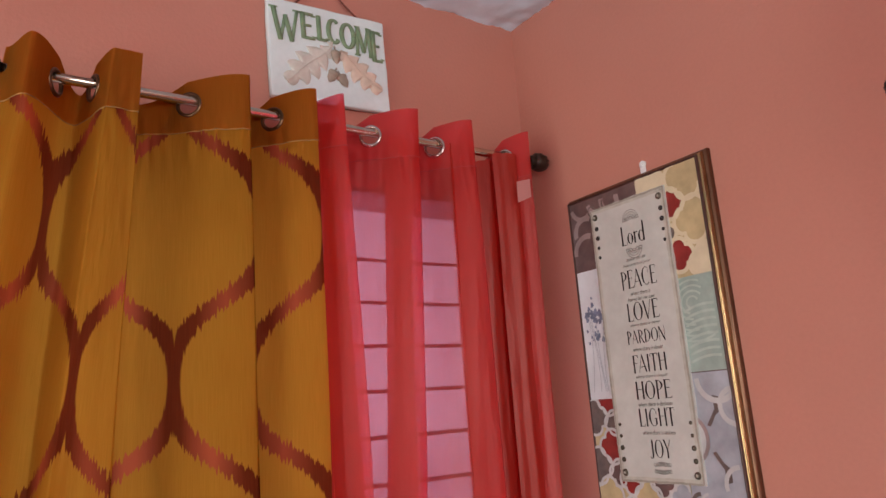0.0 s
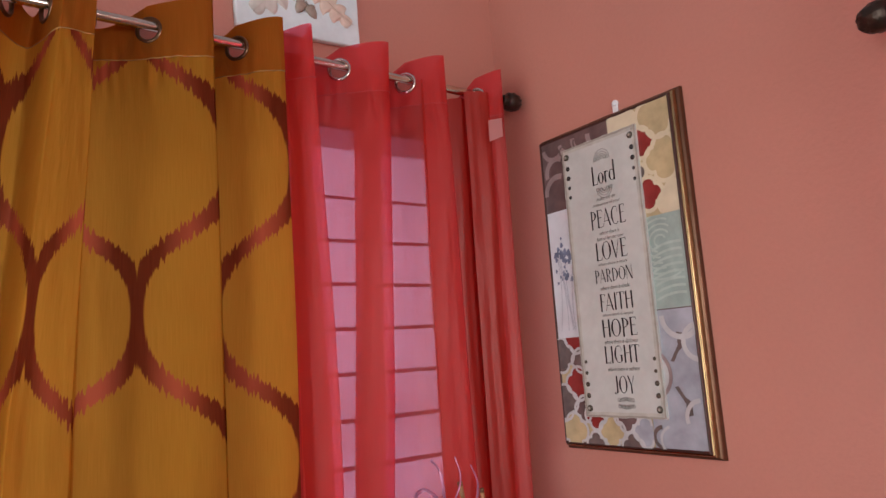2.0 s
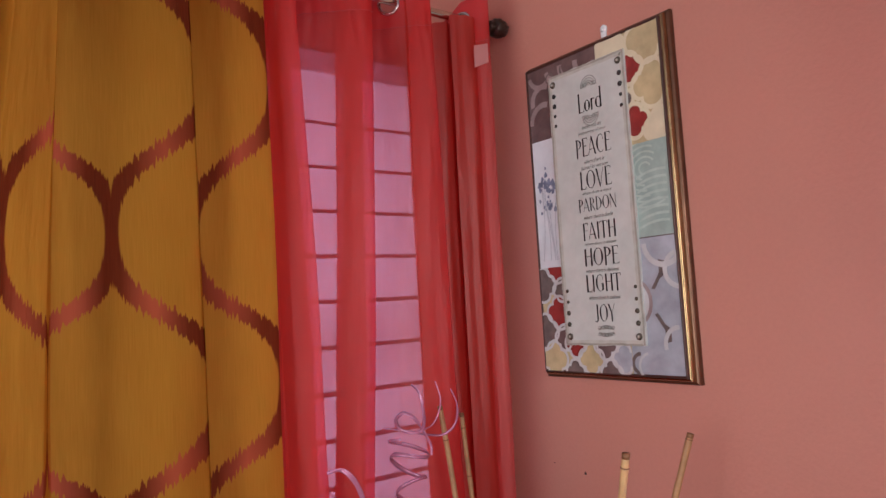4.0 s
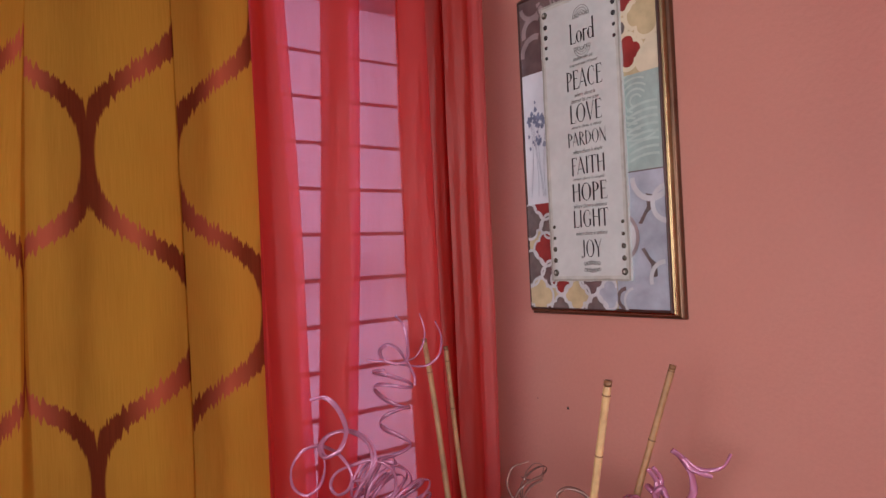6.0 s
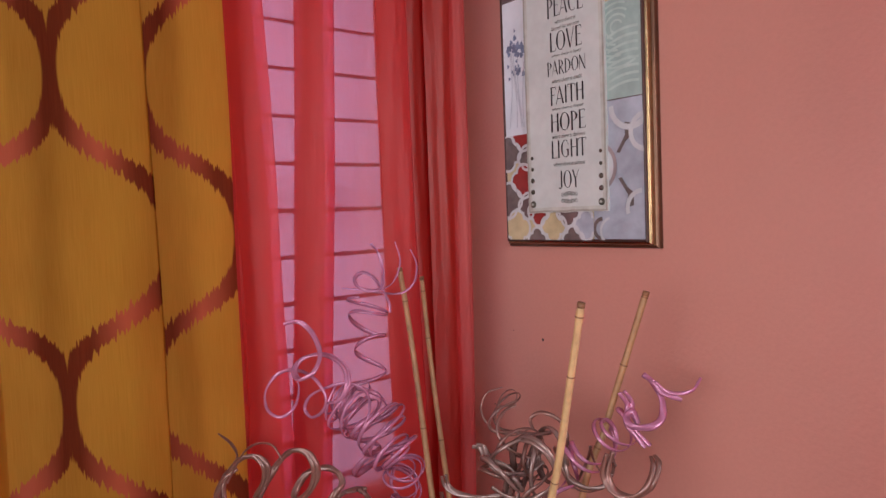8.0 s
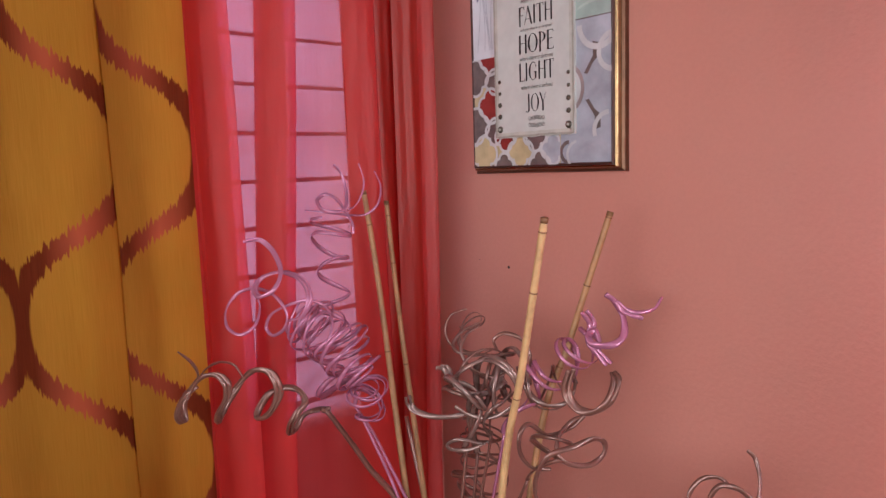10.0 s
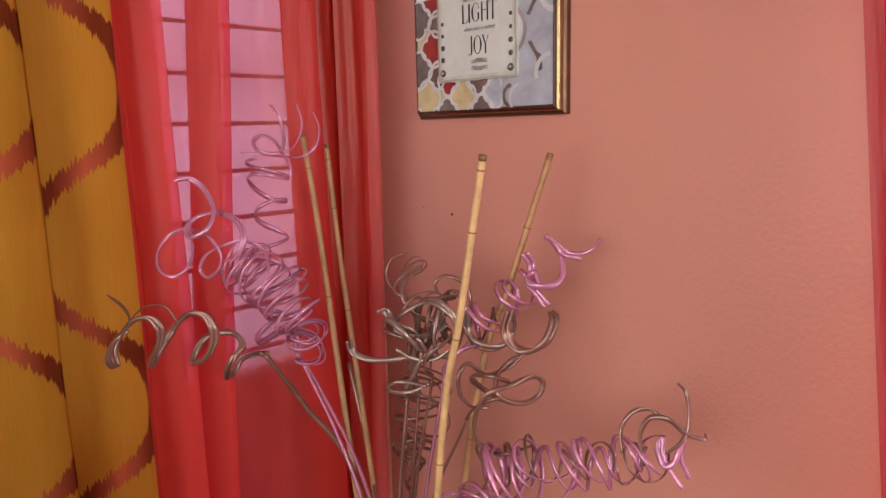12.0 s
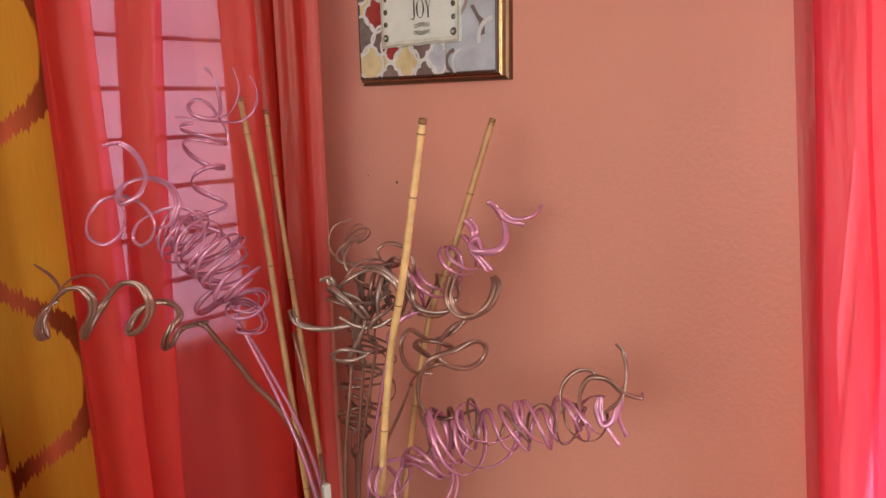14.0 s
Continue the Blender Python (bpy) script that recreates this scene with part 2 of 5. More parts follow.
TAUPE = material("pearly_taupe", (0.18, 0.080, 0.058), 0.28, 0.35, vary=0.4, scale=16, coat=0.3)
SILVER = material("pearly_grey", (0.24, 0.145, 0.118), 0.24, 0.4, vary=0.4, scale=16, coat=0.3)
CLAY = material("dark_clay", (0.10, 0.06, 0.045), 0.5, vary=0.25, scale=8, bump=0.3)
PAPER = material("white_tape", (0.74, 0.72, 0.64), 0.6, vary=0.08)
GLASS = bpy.data.materials.new("window_glass")
GLASS.use_nodes = True
GLASS.node_tree.nodes["Principled BSDF"].inputs["Transmission Weight"].default_value = 1.0
GLASS.node_tree.nodes["Principled BSDF"].inputs["Roughness"].default_value = 0.02


def shade_material(name, colour):
    """White blind cloth that lets daylight glow through."""
    m, nt, out = cloth_base(name)
    dif, tra = nt.nodes.new("ShaderNodeBsdfDiffuse"), nt.nodes.new("ShaderNodeBsdfTranslucent")
    co = nt.nodes.new("ShaderNodeTexCoord")
    n = node(nt, "ShaderNodeTexNoise")
    n.inputs["Scale"].default_value = 12
    nt.links.new(co.outputs["Object"], n.inputs["Vector"])
    c = mixed(nt, n.outputs["Fac"], tuple(0.93 * q for q in colour) + (1,), (*colour, 1))
    half = node(nt, "ShaderNodeMixShader", _0=0.5)
    for i, b in ((1, dif), (2, tra)):
        nt.links.new(c, b.inputs[0])
        nt.links.new(b.outputs[0], half.inputs[i])
    nt.links.new(half.outputs[0], out.inputs["Surface"])
    return m


BLIND = shade_material("white_blind", (0.78, 0.77, 0.82))
SEAM = material("pale_gold_stitching", (0.30, 0.140, 0.03), 0.7, vary=0.5, scale=60)
SEAM_RED = material("red_stitching", (0.33, 0.028, 0.028), 0.7, vary=0.3, scale=60)
# white blind's folds, greyed to put in the shade at the joints
FOLD_SHADE = material("shaded_fold_cloth", (0.30, 0.27, 0.30), 0.8, vary=0.1)
SHEER = sheer_material("red_voile", (1.0, 0.60, 0.76), (0.76, 0.064, 0.050), 0.48)
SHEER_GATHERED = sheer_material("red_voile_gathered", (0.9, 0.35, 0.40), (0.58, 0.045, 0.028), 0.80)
# hem voile with the unlit wall's shade put into its dark red
SHEER_SHADED_HEM = sheer_material("red_voile_shaded_hem", (0.9, 0.35, 0.35), (0.36, 0.032, 0.036), 0.93)
SHEER_PINK = sheer_material("bright_red_voile", (1.0, 0.55, 0.70), (0.82, 0.085, 0.135), 0.60)
LABEL = sheer_material("pale_sewn_label", (0.9, 0.6, 0.6), (0.80, 0.45, 0.42), 0.8)


# ---- mesh helpers ----
def mesh_object(name, verts, faces, mat, parent=None, label="", smooth=False, uvs=None):
    me = bpy.data.meshes.new(name)
    me.from_pydata([tuple(v) for v in verts], [], faces)
    me.materials.append(mat)
    if uvs is not None:
        layer = me.uv_layers.new(name="UVMap")
        for loop in me.loops:
            layer.data[loop.index].uv = uvs[loop.vertex_index]
    me.update()
    if smooth:
        for p in me.polygons:
            p.use_smooth = True
    ob = new(name, me)
    ob.parent = parent
    if label:
        tagged(ob, label)
    return ob


def part(name, bm, mat, parent=None, label="", smooth=False):
    me = bpy.data.meshes.new(name)
    bm.to_mesh(me)
    bm.free()
    me.materials.append(mat)
    if smooth:
        for p in me.polygons:
            p.use_smooth = True
    ob = new(name, me)
    ob.parent = parent
    if label:
        tagged(ob, label)
    return ob


def box_bm(x0, x1, y0, y1, z0, z1, bevel=0.0, bm=None):
    bm = bm or bmesh.new()
    m = Matrix.LocRotScale(((x0 + x1) / 2, (y0 + y1) / 2, (z0 + z1) / 2), None, (abs(x1 - x0), abs(y1 - y0), abs(z1 - z0)))
    r = bmesh.ops.create_cube(bm, size=1, matrix=m)
    if bevel:
        edges = {e for v in r["verts"] for e in v.link_edges}
        bmesh.ops.bevel(bm, geom=list(edges), offset=bevel, segments=2, affect="EDGES", profile=0.5)
    return bm


def tube(points, radii, sides=7, flat=1.0, cap=True, guide=None):
    """Vertices and faces of a tube along points; flat squeezes its cross-section."""
    pts = [Vector(p) for p in points]
    n = len(pts)
    verts, faces = [], []
    t0 = (pts[1] - pts[0]).normalized()
    side = t0.orthogonal().normalized()
    for i, p in enumerate(pts):
        t = (pts[min(i + 1, n - 1)] - pts[max(i - 1, 0)]).normalized()
        if guide:
            side = guide[i]
        side = (side - t * side.dot(t)).normalized()
        up = t.cross(side)
        for k in range(sides):
            a = 2 * math.pi * k / sides
            verts.append(p + radii[i] * (math.cos(a) * side + flat * math.sin(a) * up))
    for i in range(n - 1):
        for k in range(sides):
            k2 = (k + 1) % sides
            faces.append((i * sides + k, i * sides + k2, (i + 1) * sides + k2, (i + 1) * sides + k))
    if cap:
        faces.append(tuple(range(sides))[::-1])
        faces.append(tuple((n - 1) * sides + k for k in range(sides)))
    return verts, faces


def lathe(profile, centre, axis="z", sides=24):
    """Turned body: profile of (radius, height) about an axis through centre."""
    verts, faces = [], []
    for r, h in profile:
        for k in range(sides):
            a = 2 * math.pi * k / sides
            c, s_ = r * math.cos(a), r * math.sin(a)
            d = {"z": (c, s_, h), "x": (h, c, s_), "y": (c, h, s_)}[axis]
            verts.append(Vector(centre) + Vector(d))
    n = len(profile)
    for i in range(n - 1):
        for k in range(sides):
            k2 = (k + 1) % sides
            faces.append((i * sides + k, i * sides + k2, (i + 1) * sides + k2, (i + 1) * sides + k))
    return verts, faces


def spline(ctrl, count):
    """Catmull-Rom through control points."""
    c = [Vector(p) for p in ctrl]
    c = [c[0] * 2 - c[1]] + c + [c[-1] * 2 - c[-2]]
    out = []
    segs = len(c) - 3
    for i in range(count):
        f = i / (count - 1) * segs
        j = min(int(f), segs - 1)
        t = f - j
        p0, p1, p2, p3 = c[j:j + 4]
        out.append(0.5 * (2 * p1 + (p2 - p0) * t + (2 * p0 - 5 * p1 + 4 * p2 - p3) * t * t + (3 * p1 - p0 - 3 * p2 + p3) * t ** 3))
    return out


def anchor(name, place, label, category, group="", kind=""):
    """The Empty at a thing's base that holds its parts (whose meshes are in world metres)."""
    ob = new(name)
    ob.empty_display_size = 0.05
    ob.location = place
    tagged(ob, label, category, group, kind)
    return ob


def under(parent, ob):
    """Hangs a part whose mesh is in world metres under its thing."""
    base = parent
    at = Vector((0, 0, 0))
    while base:
        at += base.location
        base = base.parent
    ob.parent = parent
    ob.data.transform(Matrix.Translation(-at))
    return ob


# ---- the room ----
XW, YS, HIGH = -3.4, -3.6, 2.44
WIN = (-1.26, -0.115, 0.775, 1.96)      # north window: x, x, z, z
WIN_E = (-2.0, -1.03, 0.06, 1.80)      # east window: y, y, z, z


def wall_with_hole(name, plane, a0, a1, hole, label):
    """A wall 0.14 thick, outside the plane 0 of its axis, with an opening."""
    bm = bmesh.new()
    h0, h1, z0, z1 = hole
    for p, q, lo, hi in ((a0, h0, -0.02, HIGH + 0.1), (h1, a1, -0.02, HIGH + 0.1), (h0, h1, -0.02, z0), (h0, h1, z1, HIGH + 0.1)):
        if plane == "y":
            box_bm(p, q, 0, 0.14, lo, hi, bm=bm)
        else:
            box_bm(0, 0.14, p, q, lo, hi, bm=bm)
    bmesh.ops.remove_doubles(bm, verts=bm.verts, dist=1e-5)
    return tagged(part(name, bm, WALL), label, "wall", kind="structure")


wall_with_hole("wall_north", "y", XW, 0.0, WIN, "salmon pink painted wall round the curtained window")
wall_with_hole("wall_east", "x", YS, 0.14, WIN_E, "salmon pink painted wall with framed art")
FILL_GAP_S = (-2.05, -0.65, 1.20, 2.20)      # made-up south opening for the fill lamp: x, x, z, z
south = bmesh.new()
for p, q, lo, hi in ((XW, FILL_GAP_S[0], -0.02, HIGH + 0.1), (FILL_GAP_S[1], 0.0, -0.02, HIGH + 0.1), (FILL_GAP_S[0], FILL_GAP_S[1], -0.02, FILL_GAP_S[2]), (FILL_GAP_S[0], FILL_GAP_S[1], FILL_GAP_S[3], HIGH + 0.1)):
    box_bm(p, q, YS - 0.14, YS, lo, hi, bm=south)
tagged(part("wall_south", south, WALL), "plain salmon pink painted wall with an added opening for fill light", "wall", kind="structure")
FILL_GAP_W = (-2.25, -0.15, 0.50, 2.00)      # made-up west opening for the fill lamp: y, y, z, z
west = bmesh.new()
for p, q, lo, hi in ((YS - 0.14, FILL_GAP_W[0], -0.02, HIGH + 0.1), (FILL_GAP_W[1], 0.14, -0.02, HIGH + 0.1), (FILL_GAP_W[0], FILL_GAP_W[1], -0.02, FILL_GAP_W[2]), (FILL_GAP_W[0], FILL_GAP_W[1], FILL_GAP_W[3], HIGH + 0.1)):
    box_bm(XW - 0.14, XW, p, q, lo, hi, bm=west)
tagged(part("wall_west", west, WALL), "plain salmon pink painted wall with an added opening for fill light", "wall", kind="structure")
tagged(part("floor", box_bm(XW, 0, YS, 0, -0.1, 0), FLOOR), "plain brown floor", "floor", kind="structure")


def ceiling_sheet():
    """Trowelled stucco: a fine uneven sheet near the corner, closed above."""
    bm = bmesh.new()
    step, n = 0.012, 70
    grid = []
    for i in range(n + 1):
        line = []
        for j in range(n + 1):
            x, y = -i * step, -j * step
            p = Vector((x * 14, y * 14, 0))
            h = noise.noise(p) * 0.5 + abs(noise.noise(p * 2.3)) * 0.6 + noise.noise(p * 5) * 0.2
            line.append(bm.verts.new((x, y, HIGH - 0.004 - 0.013 * h)))
        grid.append(line)
    for i in range(n):
        for j in range(n):
            bm.faces.new((grid[i][j], grid[i + 1][j], grid[i + 1][j + 1], grid[i][j + 1]))
    box_bm(XW, 0, YS, 0, HIGH + 0.003, HIGH + 0.1, bm=bm)
    return part("ceiling", bm, CEILING, smooth=True)


tagged(ceiling_sheet(), "white trowelled stucco ceiling", "ceiling", kind="structure")


def window(name, plane, hole, label):
    """Frame, sill and panes in an opening."""
    a0, a1, z0, z1 = hole
    w = anchor(name, (0, 0, 0), label, "window", kind="structure")

    def bar(nm, p, q, d0, d1, lo, hi, mat):
        bm = box_bm(p, q, d0, d1, lo, hi, 0.002) if plane == "y" else box_bm(d0, d1, p, q, lo, hi, 0.002)
        return part(nm, bm, mat, w)
    for p, q, lo, hi in ((a0, a0 + 0.04, z0, z1), (a1 - 0.04, a1, z0, z1), (a0 + 0.04, a1 - 0.04, z0, z0 + 0.04), (a0 + 0.04, a1 - 0.04, z1 - 0.04, z1)):
        bar("window_frame", p + 0.001, q - 0.001, 0.09, 0.13, lo + 0.001, hi - 0.001, TRIM)
    mid = (z0 + z1) / 2 if z0 > 0.5 else z0 + 0.3
    bar("meeting_rail", a0 + 0.041, a1 - 0.041, 0.095, 0.125, mid - 0.02, mid + 0.02, TRIM)
    for lo, hi in ((z0 + 0.04, mid - 0.02), (mid + 0.02, z1 - 0.04)):
        pane = bar("pane", a0 + 0.04, a1 - 0.04, 0.108, 0.112, lo, hi, GLASS)
        pane.visible_shadow = False
    return w


window("window_1", "y", WIN, "white framed window behind a closed blind")
window("window_2", "x", WIN_E, "white framed window behind a red sheer curtain")


def window_blind():
    """A closed white blind of cloth bands with folded joints."""
    x0, x1 = WIN[0] + 0.006, WIN[1] - 0.006
    b = anchor("window_blind", ((x0 + x1) / 2, 0.035, WIN[2]), "closed white fabric blind in horizontal bands, in the window", "blind")
    under(b, part("headrail", box_bm(x0, x1, 0.018, 0.055, 1.918, 1.957, 0.004), BLIND))
    # one cloth, and a doubled stiffened fold at the foot of each band; its grey is painted shade
    nz = 60
    verts = []
    for k in range(nz + 1):
        z = 1.917 + (WIN[2] + 0.006 - 1.917) * k / nz
        verts += [(x0 + (x1 - x0) * i / 12, 0.036 + 0.0015 * noise.noise((i * 0.6, z * 6, 0)), z) for i in range(13)]
    faces = [(k * 13 + i, k * 13 + i + 1, k * 13 + i + 14, k * 13 + i + 13) for k in range(nz) for i in range(12)]
    under(b, mesh_object("cloth", verts, faces, BLIND, None, "", True))
    z = 1.812
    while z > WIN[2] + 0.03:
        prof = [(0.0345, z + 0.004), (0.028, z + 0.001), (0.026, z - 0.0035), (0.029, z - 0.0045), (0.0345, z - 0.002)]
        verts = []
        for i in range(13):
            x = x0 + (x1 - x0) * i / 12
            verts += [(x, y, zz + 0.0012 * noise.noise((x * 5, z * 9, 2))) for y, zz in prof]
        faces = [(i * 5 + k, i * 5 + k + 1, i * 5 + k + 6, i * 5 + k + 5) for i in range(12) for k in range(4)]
        under(b, mesh_object("band_fold", verts, faces, FOLD_SHADE))
        z -= 0.0903
    return b


window_blind()


# ---- curtains ----
def curtain_mesh(name, mat, fold, top, bottom, width_count, holes, parent, fine=0.20, smooth=True, label="", slack=None):
    """fold(s, z) gives (x, y) of the cloth at 0..1 across and height z; UV is in metres of cloth."""
    zs = [top - 0.005 * i for i in range(int(fine / 0.005))]
    z = zs[-1]
    while z > bottom:
        z -= 0.022
        zs.append(max(z, bottom))
    cols = width_count
    length = [0.0]
    for i in range(1, cols + 1):
        a, b = Vector(fold((i - 1) / cols, 1.6)), Vector(fold(i / cols, 1.6))
        length.append(length[-1] + (b - a).length)
    verts, uvs = [], []
    for zz in zs:
        for i in range(cols + 1):
            x, y = fold(i / cols, zz)
            sag = 0.16 * (-0.118 - y) - 0.75 * max(0.0, y + 0.087)
            verts.append((x, y, zz + max(0.0, 1 - (top - zz) / 0.10) * sag))
            uvs.append((length[i] + (slack(i / cols) if slack else 0.0), zz))
    faces = []
    n = cols + 1
    for j in range(len(zs) - 1):
        for i in range(cols):
            mid = (Vector(verts[j * n + i]) + Vector(verts[(j + 1) * n + i + 1])) / 2
            if any((mid - h).length < 0.0180 for h in holes):
                continue
            faces.append((j * n + i, (j + 1) * n + i, (j + 1) * n + i + 1, j * n + i + 1))
    ob = mesh_object(name, verts, faces, mat, None, label, smooth, uvs)
    under(parent, ob)
    return ob


def folds(keys, depth_front=-0.138, depth_back=-0.042):
    """keys: list of (kind, x at the top, x at mid height, x low) with kind f (front) or b (back). Returns fold(s, z)."""
    n = len(keys) - 1

    def at(i, z):
        _, xt, xm, xl = keys[i]
        if z > 1.4:
            t = min(1.0, (2.09 - z) / 0.69)
            return xt + (xm - xt) * t
        t = min(1.0, (1.4 - z) / 0.8)
        return xm + (xl - xm) * t

    def fold(s, z):
        f = s * n
        i = min(int(f), n - 1)
        t = f - i
        e = t * t * (3 - 2 * t)
        x = at(i, z) * (1 - t) + at(i + 1, z) * t
        k0, k1 = keys[i][0], keys[i + 1][0]
        low_down = min(1.0, max(0.0, (1.99 - z) / 0.22))
        depth = {"f": depth_front, "b": depth_back, "r": -0.087, "p": -0.060 - 0.020 * low_down, "q": -0.078 + 0.032 * low_down}
        y0, y1 = depth[k0], depth[k1]
        y = y0 * (1 - e) + y1 * e
        p = Vector((x * 9, z * 1.3, 3.1))
        q = Vector((x * 26, z * 3.0, 9.7))
        loose = min(1.0, max(0.0, (2.02 - z) / 0.5))
        pucker = math.exp(-((z - 1.970) / 0.045) ** 2) * 0.0055 * noise.noise(Vector((x * 85 + i * 7, z * 11, 4.2)))
        return (x + loose * 0.004 * noise.noise(q) + 0.4 * pucker, y + loose * (0.010 * noise.noise(p) + 0.004 * noise.noise(q)) + pucker)
    return fold


def ring(place, tangent, mat, parent):
    """A grommet round the rod, lying in the cloth."""
    t = Vector((tangent[0], tangent[1], 0)).normalized()
    normal = Vector((-t.y, t.x, 0))
    verts, faces = [], []
    prof = [(0.0165, 0.0014), (0.0176, 0.0028), (0.0200, 0.0036), (0.0226, 0.0026), (0.0238, 0.0008), (0.0238, -0.0008), (0.0226, -0.0026), (0.0200, -0.0036), (0.0176, -0.0028), (0.0165, -0.0014)]
    m, sides = len(prof), 28
    for k in range(sides):
        a = 2 * math.pi * k / sides
        d = math.cos(a) * t + math.sin(a) * Vector((0, 0, 1))
        for r, h in prof:
            verts.append(Vector(place) + r * d + h * normal)
    for k in range(sides):
        for i in range(m):
            faces.append((k * m + i, k * m + (i + 1) % m, ((k + 1) % sides) * m + (i + 1) % m, ((k + 1) % sides) * m + i))
    ob = mesh_object("grommet", verts, faces, mat, None, "", True)
    under(parent, ob)


def crossings(fold, cols, z, y=-0.087):
    """Where the cloth crosses the rod's line: places and tangents."""
    out = []
    prev = None
    for i in range(cols + 1):
        p = Vector(fold(i / cols, z))
        if prev is not None and (prev.y - y) * (p.y - y) < 0:
            t = (y - prev.y) / (p.y - prev.y)
            c = prev.lerp(p, t)
            out.append((Vector((c.x, y, z)), p - prev))
        prev = p
    return out


ROD_Z = 2.043


def eyelet_curtain(name, label, mat, ring_mat, keys, cols, top, bottom, slack=None):
    fold = folds(keys)
    c = anchor(name, (keys[0][1], -0.087, bottom), label, "curtain", "curtains at the windows")
    cross = crossings(fold, 1200, ROD_Z - 0.0078)
    curtain_mesh("cloth", mat, fold, top, bottom, cols, [p for p, _ in cross], c, slack=slack)
    for p, t in cross:
        ring(p, t, ring_mat, c)
    return c, fold


brown_keys = [("r", -1.092, -1.17, -1.19), ("f", -1.060, -1.115, -1.13), ("b", -0.985, -1.030, -1.045), ("f", -0.948, -1.010, -1.03), ("f", -0.908, -0.935, -0.955),
              ("b", -0.905, -0.915, -0.92), ("f", -0.735, -0.722, -0.72), ("b", -0.735, -0.760, -0.765), ("f", -0.611, -0.602, -0.602)]


def cloth_length(fold, cols, z, x_stop, from_s):
    """Metres of cloth from its edge to where it passes x_stop, past from_s."""
    total = 0.0
    for i in range(1, cols + 1):
        a, b = Vector(fold((i - 1) / cols, z)), Vector(fold(i / cols, z))
        total += (b - a).length
        if i / cols > from_s and b.x > x_stop:
            break
    return total


def ogee_slack(s):
    """Cloth taken up in the hidden backs of the folds."""
    f = s * 8
    return -0.010 * min(1.0, max(0.0, 5 - f)) - 0.050 * min(1.0, max(0.0, 4 - f)) + 0.013 * min(1.0, max(0.0, f - 6))


OGEE = ogee_material("gold_ogee_cloth", 0.29, 0.488, cloth_length(folds(brown_keys), 460, 1.6, -0.839, 5.02 / 8), 1.567)
OGEE_HEM = ogee_material("gold_hem_cloth", 0.29, 0.488, cloth_length(folds(brown_keys), 460, 1.6, -0.839, 5.02 / 8), 1.567, lattice=0.12, tone=(0.95, 0.70, 0.85, 1))
brown, brown_fold = eyelet_curtain("ogee_curtain", "gold and brown eyelet curtain with a rust-red woven ogee lattice", OGEE, RING, brown_keys, 460, 2.084, 0.03, ogee_slack)

red_keys = [("r", -0.610, -0.612, -0.612), ("f", -0.555, -0.526, -0.520), ("b", -0.546, -0.585, -0.585), ("f", -0.391, -0.417, -0.467), ("b", -0.380, -0.440, -0.494), ("f", -0.258, -0.247, -0.232),
            ("b", -0.247, -0.258, -0.250), ("b", -0.168, -0.172, -0.178), ("f", -0.103, -0.109, -0.122)]
red, red_fold = eyelet_curtain("sheer_curtain", "translucent red sheer eyelet curtain with nickel grommets", SHEER, RING_BRIGHT, red_keys, 420, 2.086, 0.03)
tagged(red, group="red sheer curtains")

# deep top hem, a second layer of the same voile
def hem_band(fold, mat, parent, z0, z1, shift, cols, holes):
    return curtain_mesh("top_hem", mat, lambda s, z: (fold(s, z)[0], fold(s, z)[1] + shift), z1, z0, cols, holes, parent, fine=z1 - z0 - 0.01)


hem_band(brown_fold, OGEE_HEM, brown, 1.985, 2.083, -0.002, 460, [p for p, _ in crossings(brown_fold, 1200, ROD_Z - 0.0078)])


def seam(fold, mat, parent, z, cols=300):
    """The stitched line under the top hem."""
    verts = []
    for i in range(cols + 1):
        x, y = fold(i / cols, z)
        dz = 0.002 * noise.noise((x * 20, 0, z))
        verts += [(x, y - 0.0026, z + dz), (x, y - 0.0032, z + dz - 0.0010), (x, y - 0.0022, z + dz - 0.0020)]
    n = 3
    faces = [(i * n + k, i * n + k + 1, (i + 1) * n + k + 1, (i + 1) * n + k) for i in range(cols) for k in range(2)]
    under(parent, mesh_object("hem_seam", verts, faces, mat, None, "", True))


seam(brown_fold, SEAM, brown, 1.986)
seam(red_fold, SEAM_RED, red, 1.986)


def gathered(parent, left, right, depth, turn):
    """Cloth gathered inside a fold, or added to deepen a gap's shade: a loose inner layer. left and right: x at the
    hem, at mid height and low down.
    """
    def at(e, z):
        if z > 1.4:
            return e[0] + (e[1] - e[0]) * min(1.0, (2.09 - z) / 0.69)
        return e[1] + (e[2] - e[1]) * min(1.0, (1.4 - z) / 0.8)

    def fold(s, z):
        a, b = at(left, z), at(right, z)
        return (a + (b - a) * s + 0.002 * noise.noise((s * 3, z * 4, depth * 90)), depth + 0.008 * math.sin(s * 4.5 + turn) + 0.004 * noise.noise((s * 5, z * 3, 1)))
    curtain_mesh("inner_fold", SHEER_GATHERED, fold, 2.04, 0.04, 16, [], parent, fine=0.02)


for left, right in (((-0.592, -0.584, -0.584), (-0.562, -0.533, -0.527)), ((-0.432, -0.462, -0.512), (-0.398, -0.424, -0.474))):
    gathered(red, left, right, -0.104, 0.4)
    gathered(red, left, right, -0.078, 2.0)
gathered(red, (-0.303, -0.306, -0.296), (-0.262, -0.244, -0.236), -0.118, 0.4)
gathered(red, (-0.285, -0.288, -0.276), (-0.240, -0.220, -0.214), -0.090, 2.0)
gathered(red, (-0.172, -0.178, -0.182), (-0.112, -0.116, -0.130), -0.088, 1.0)
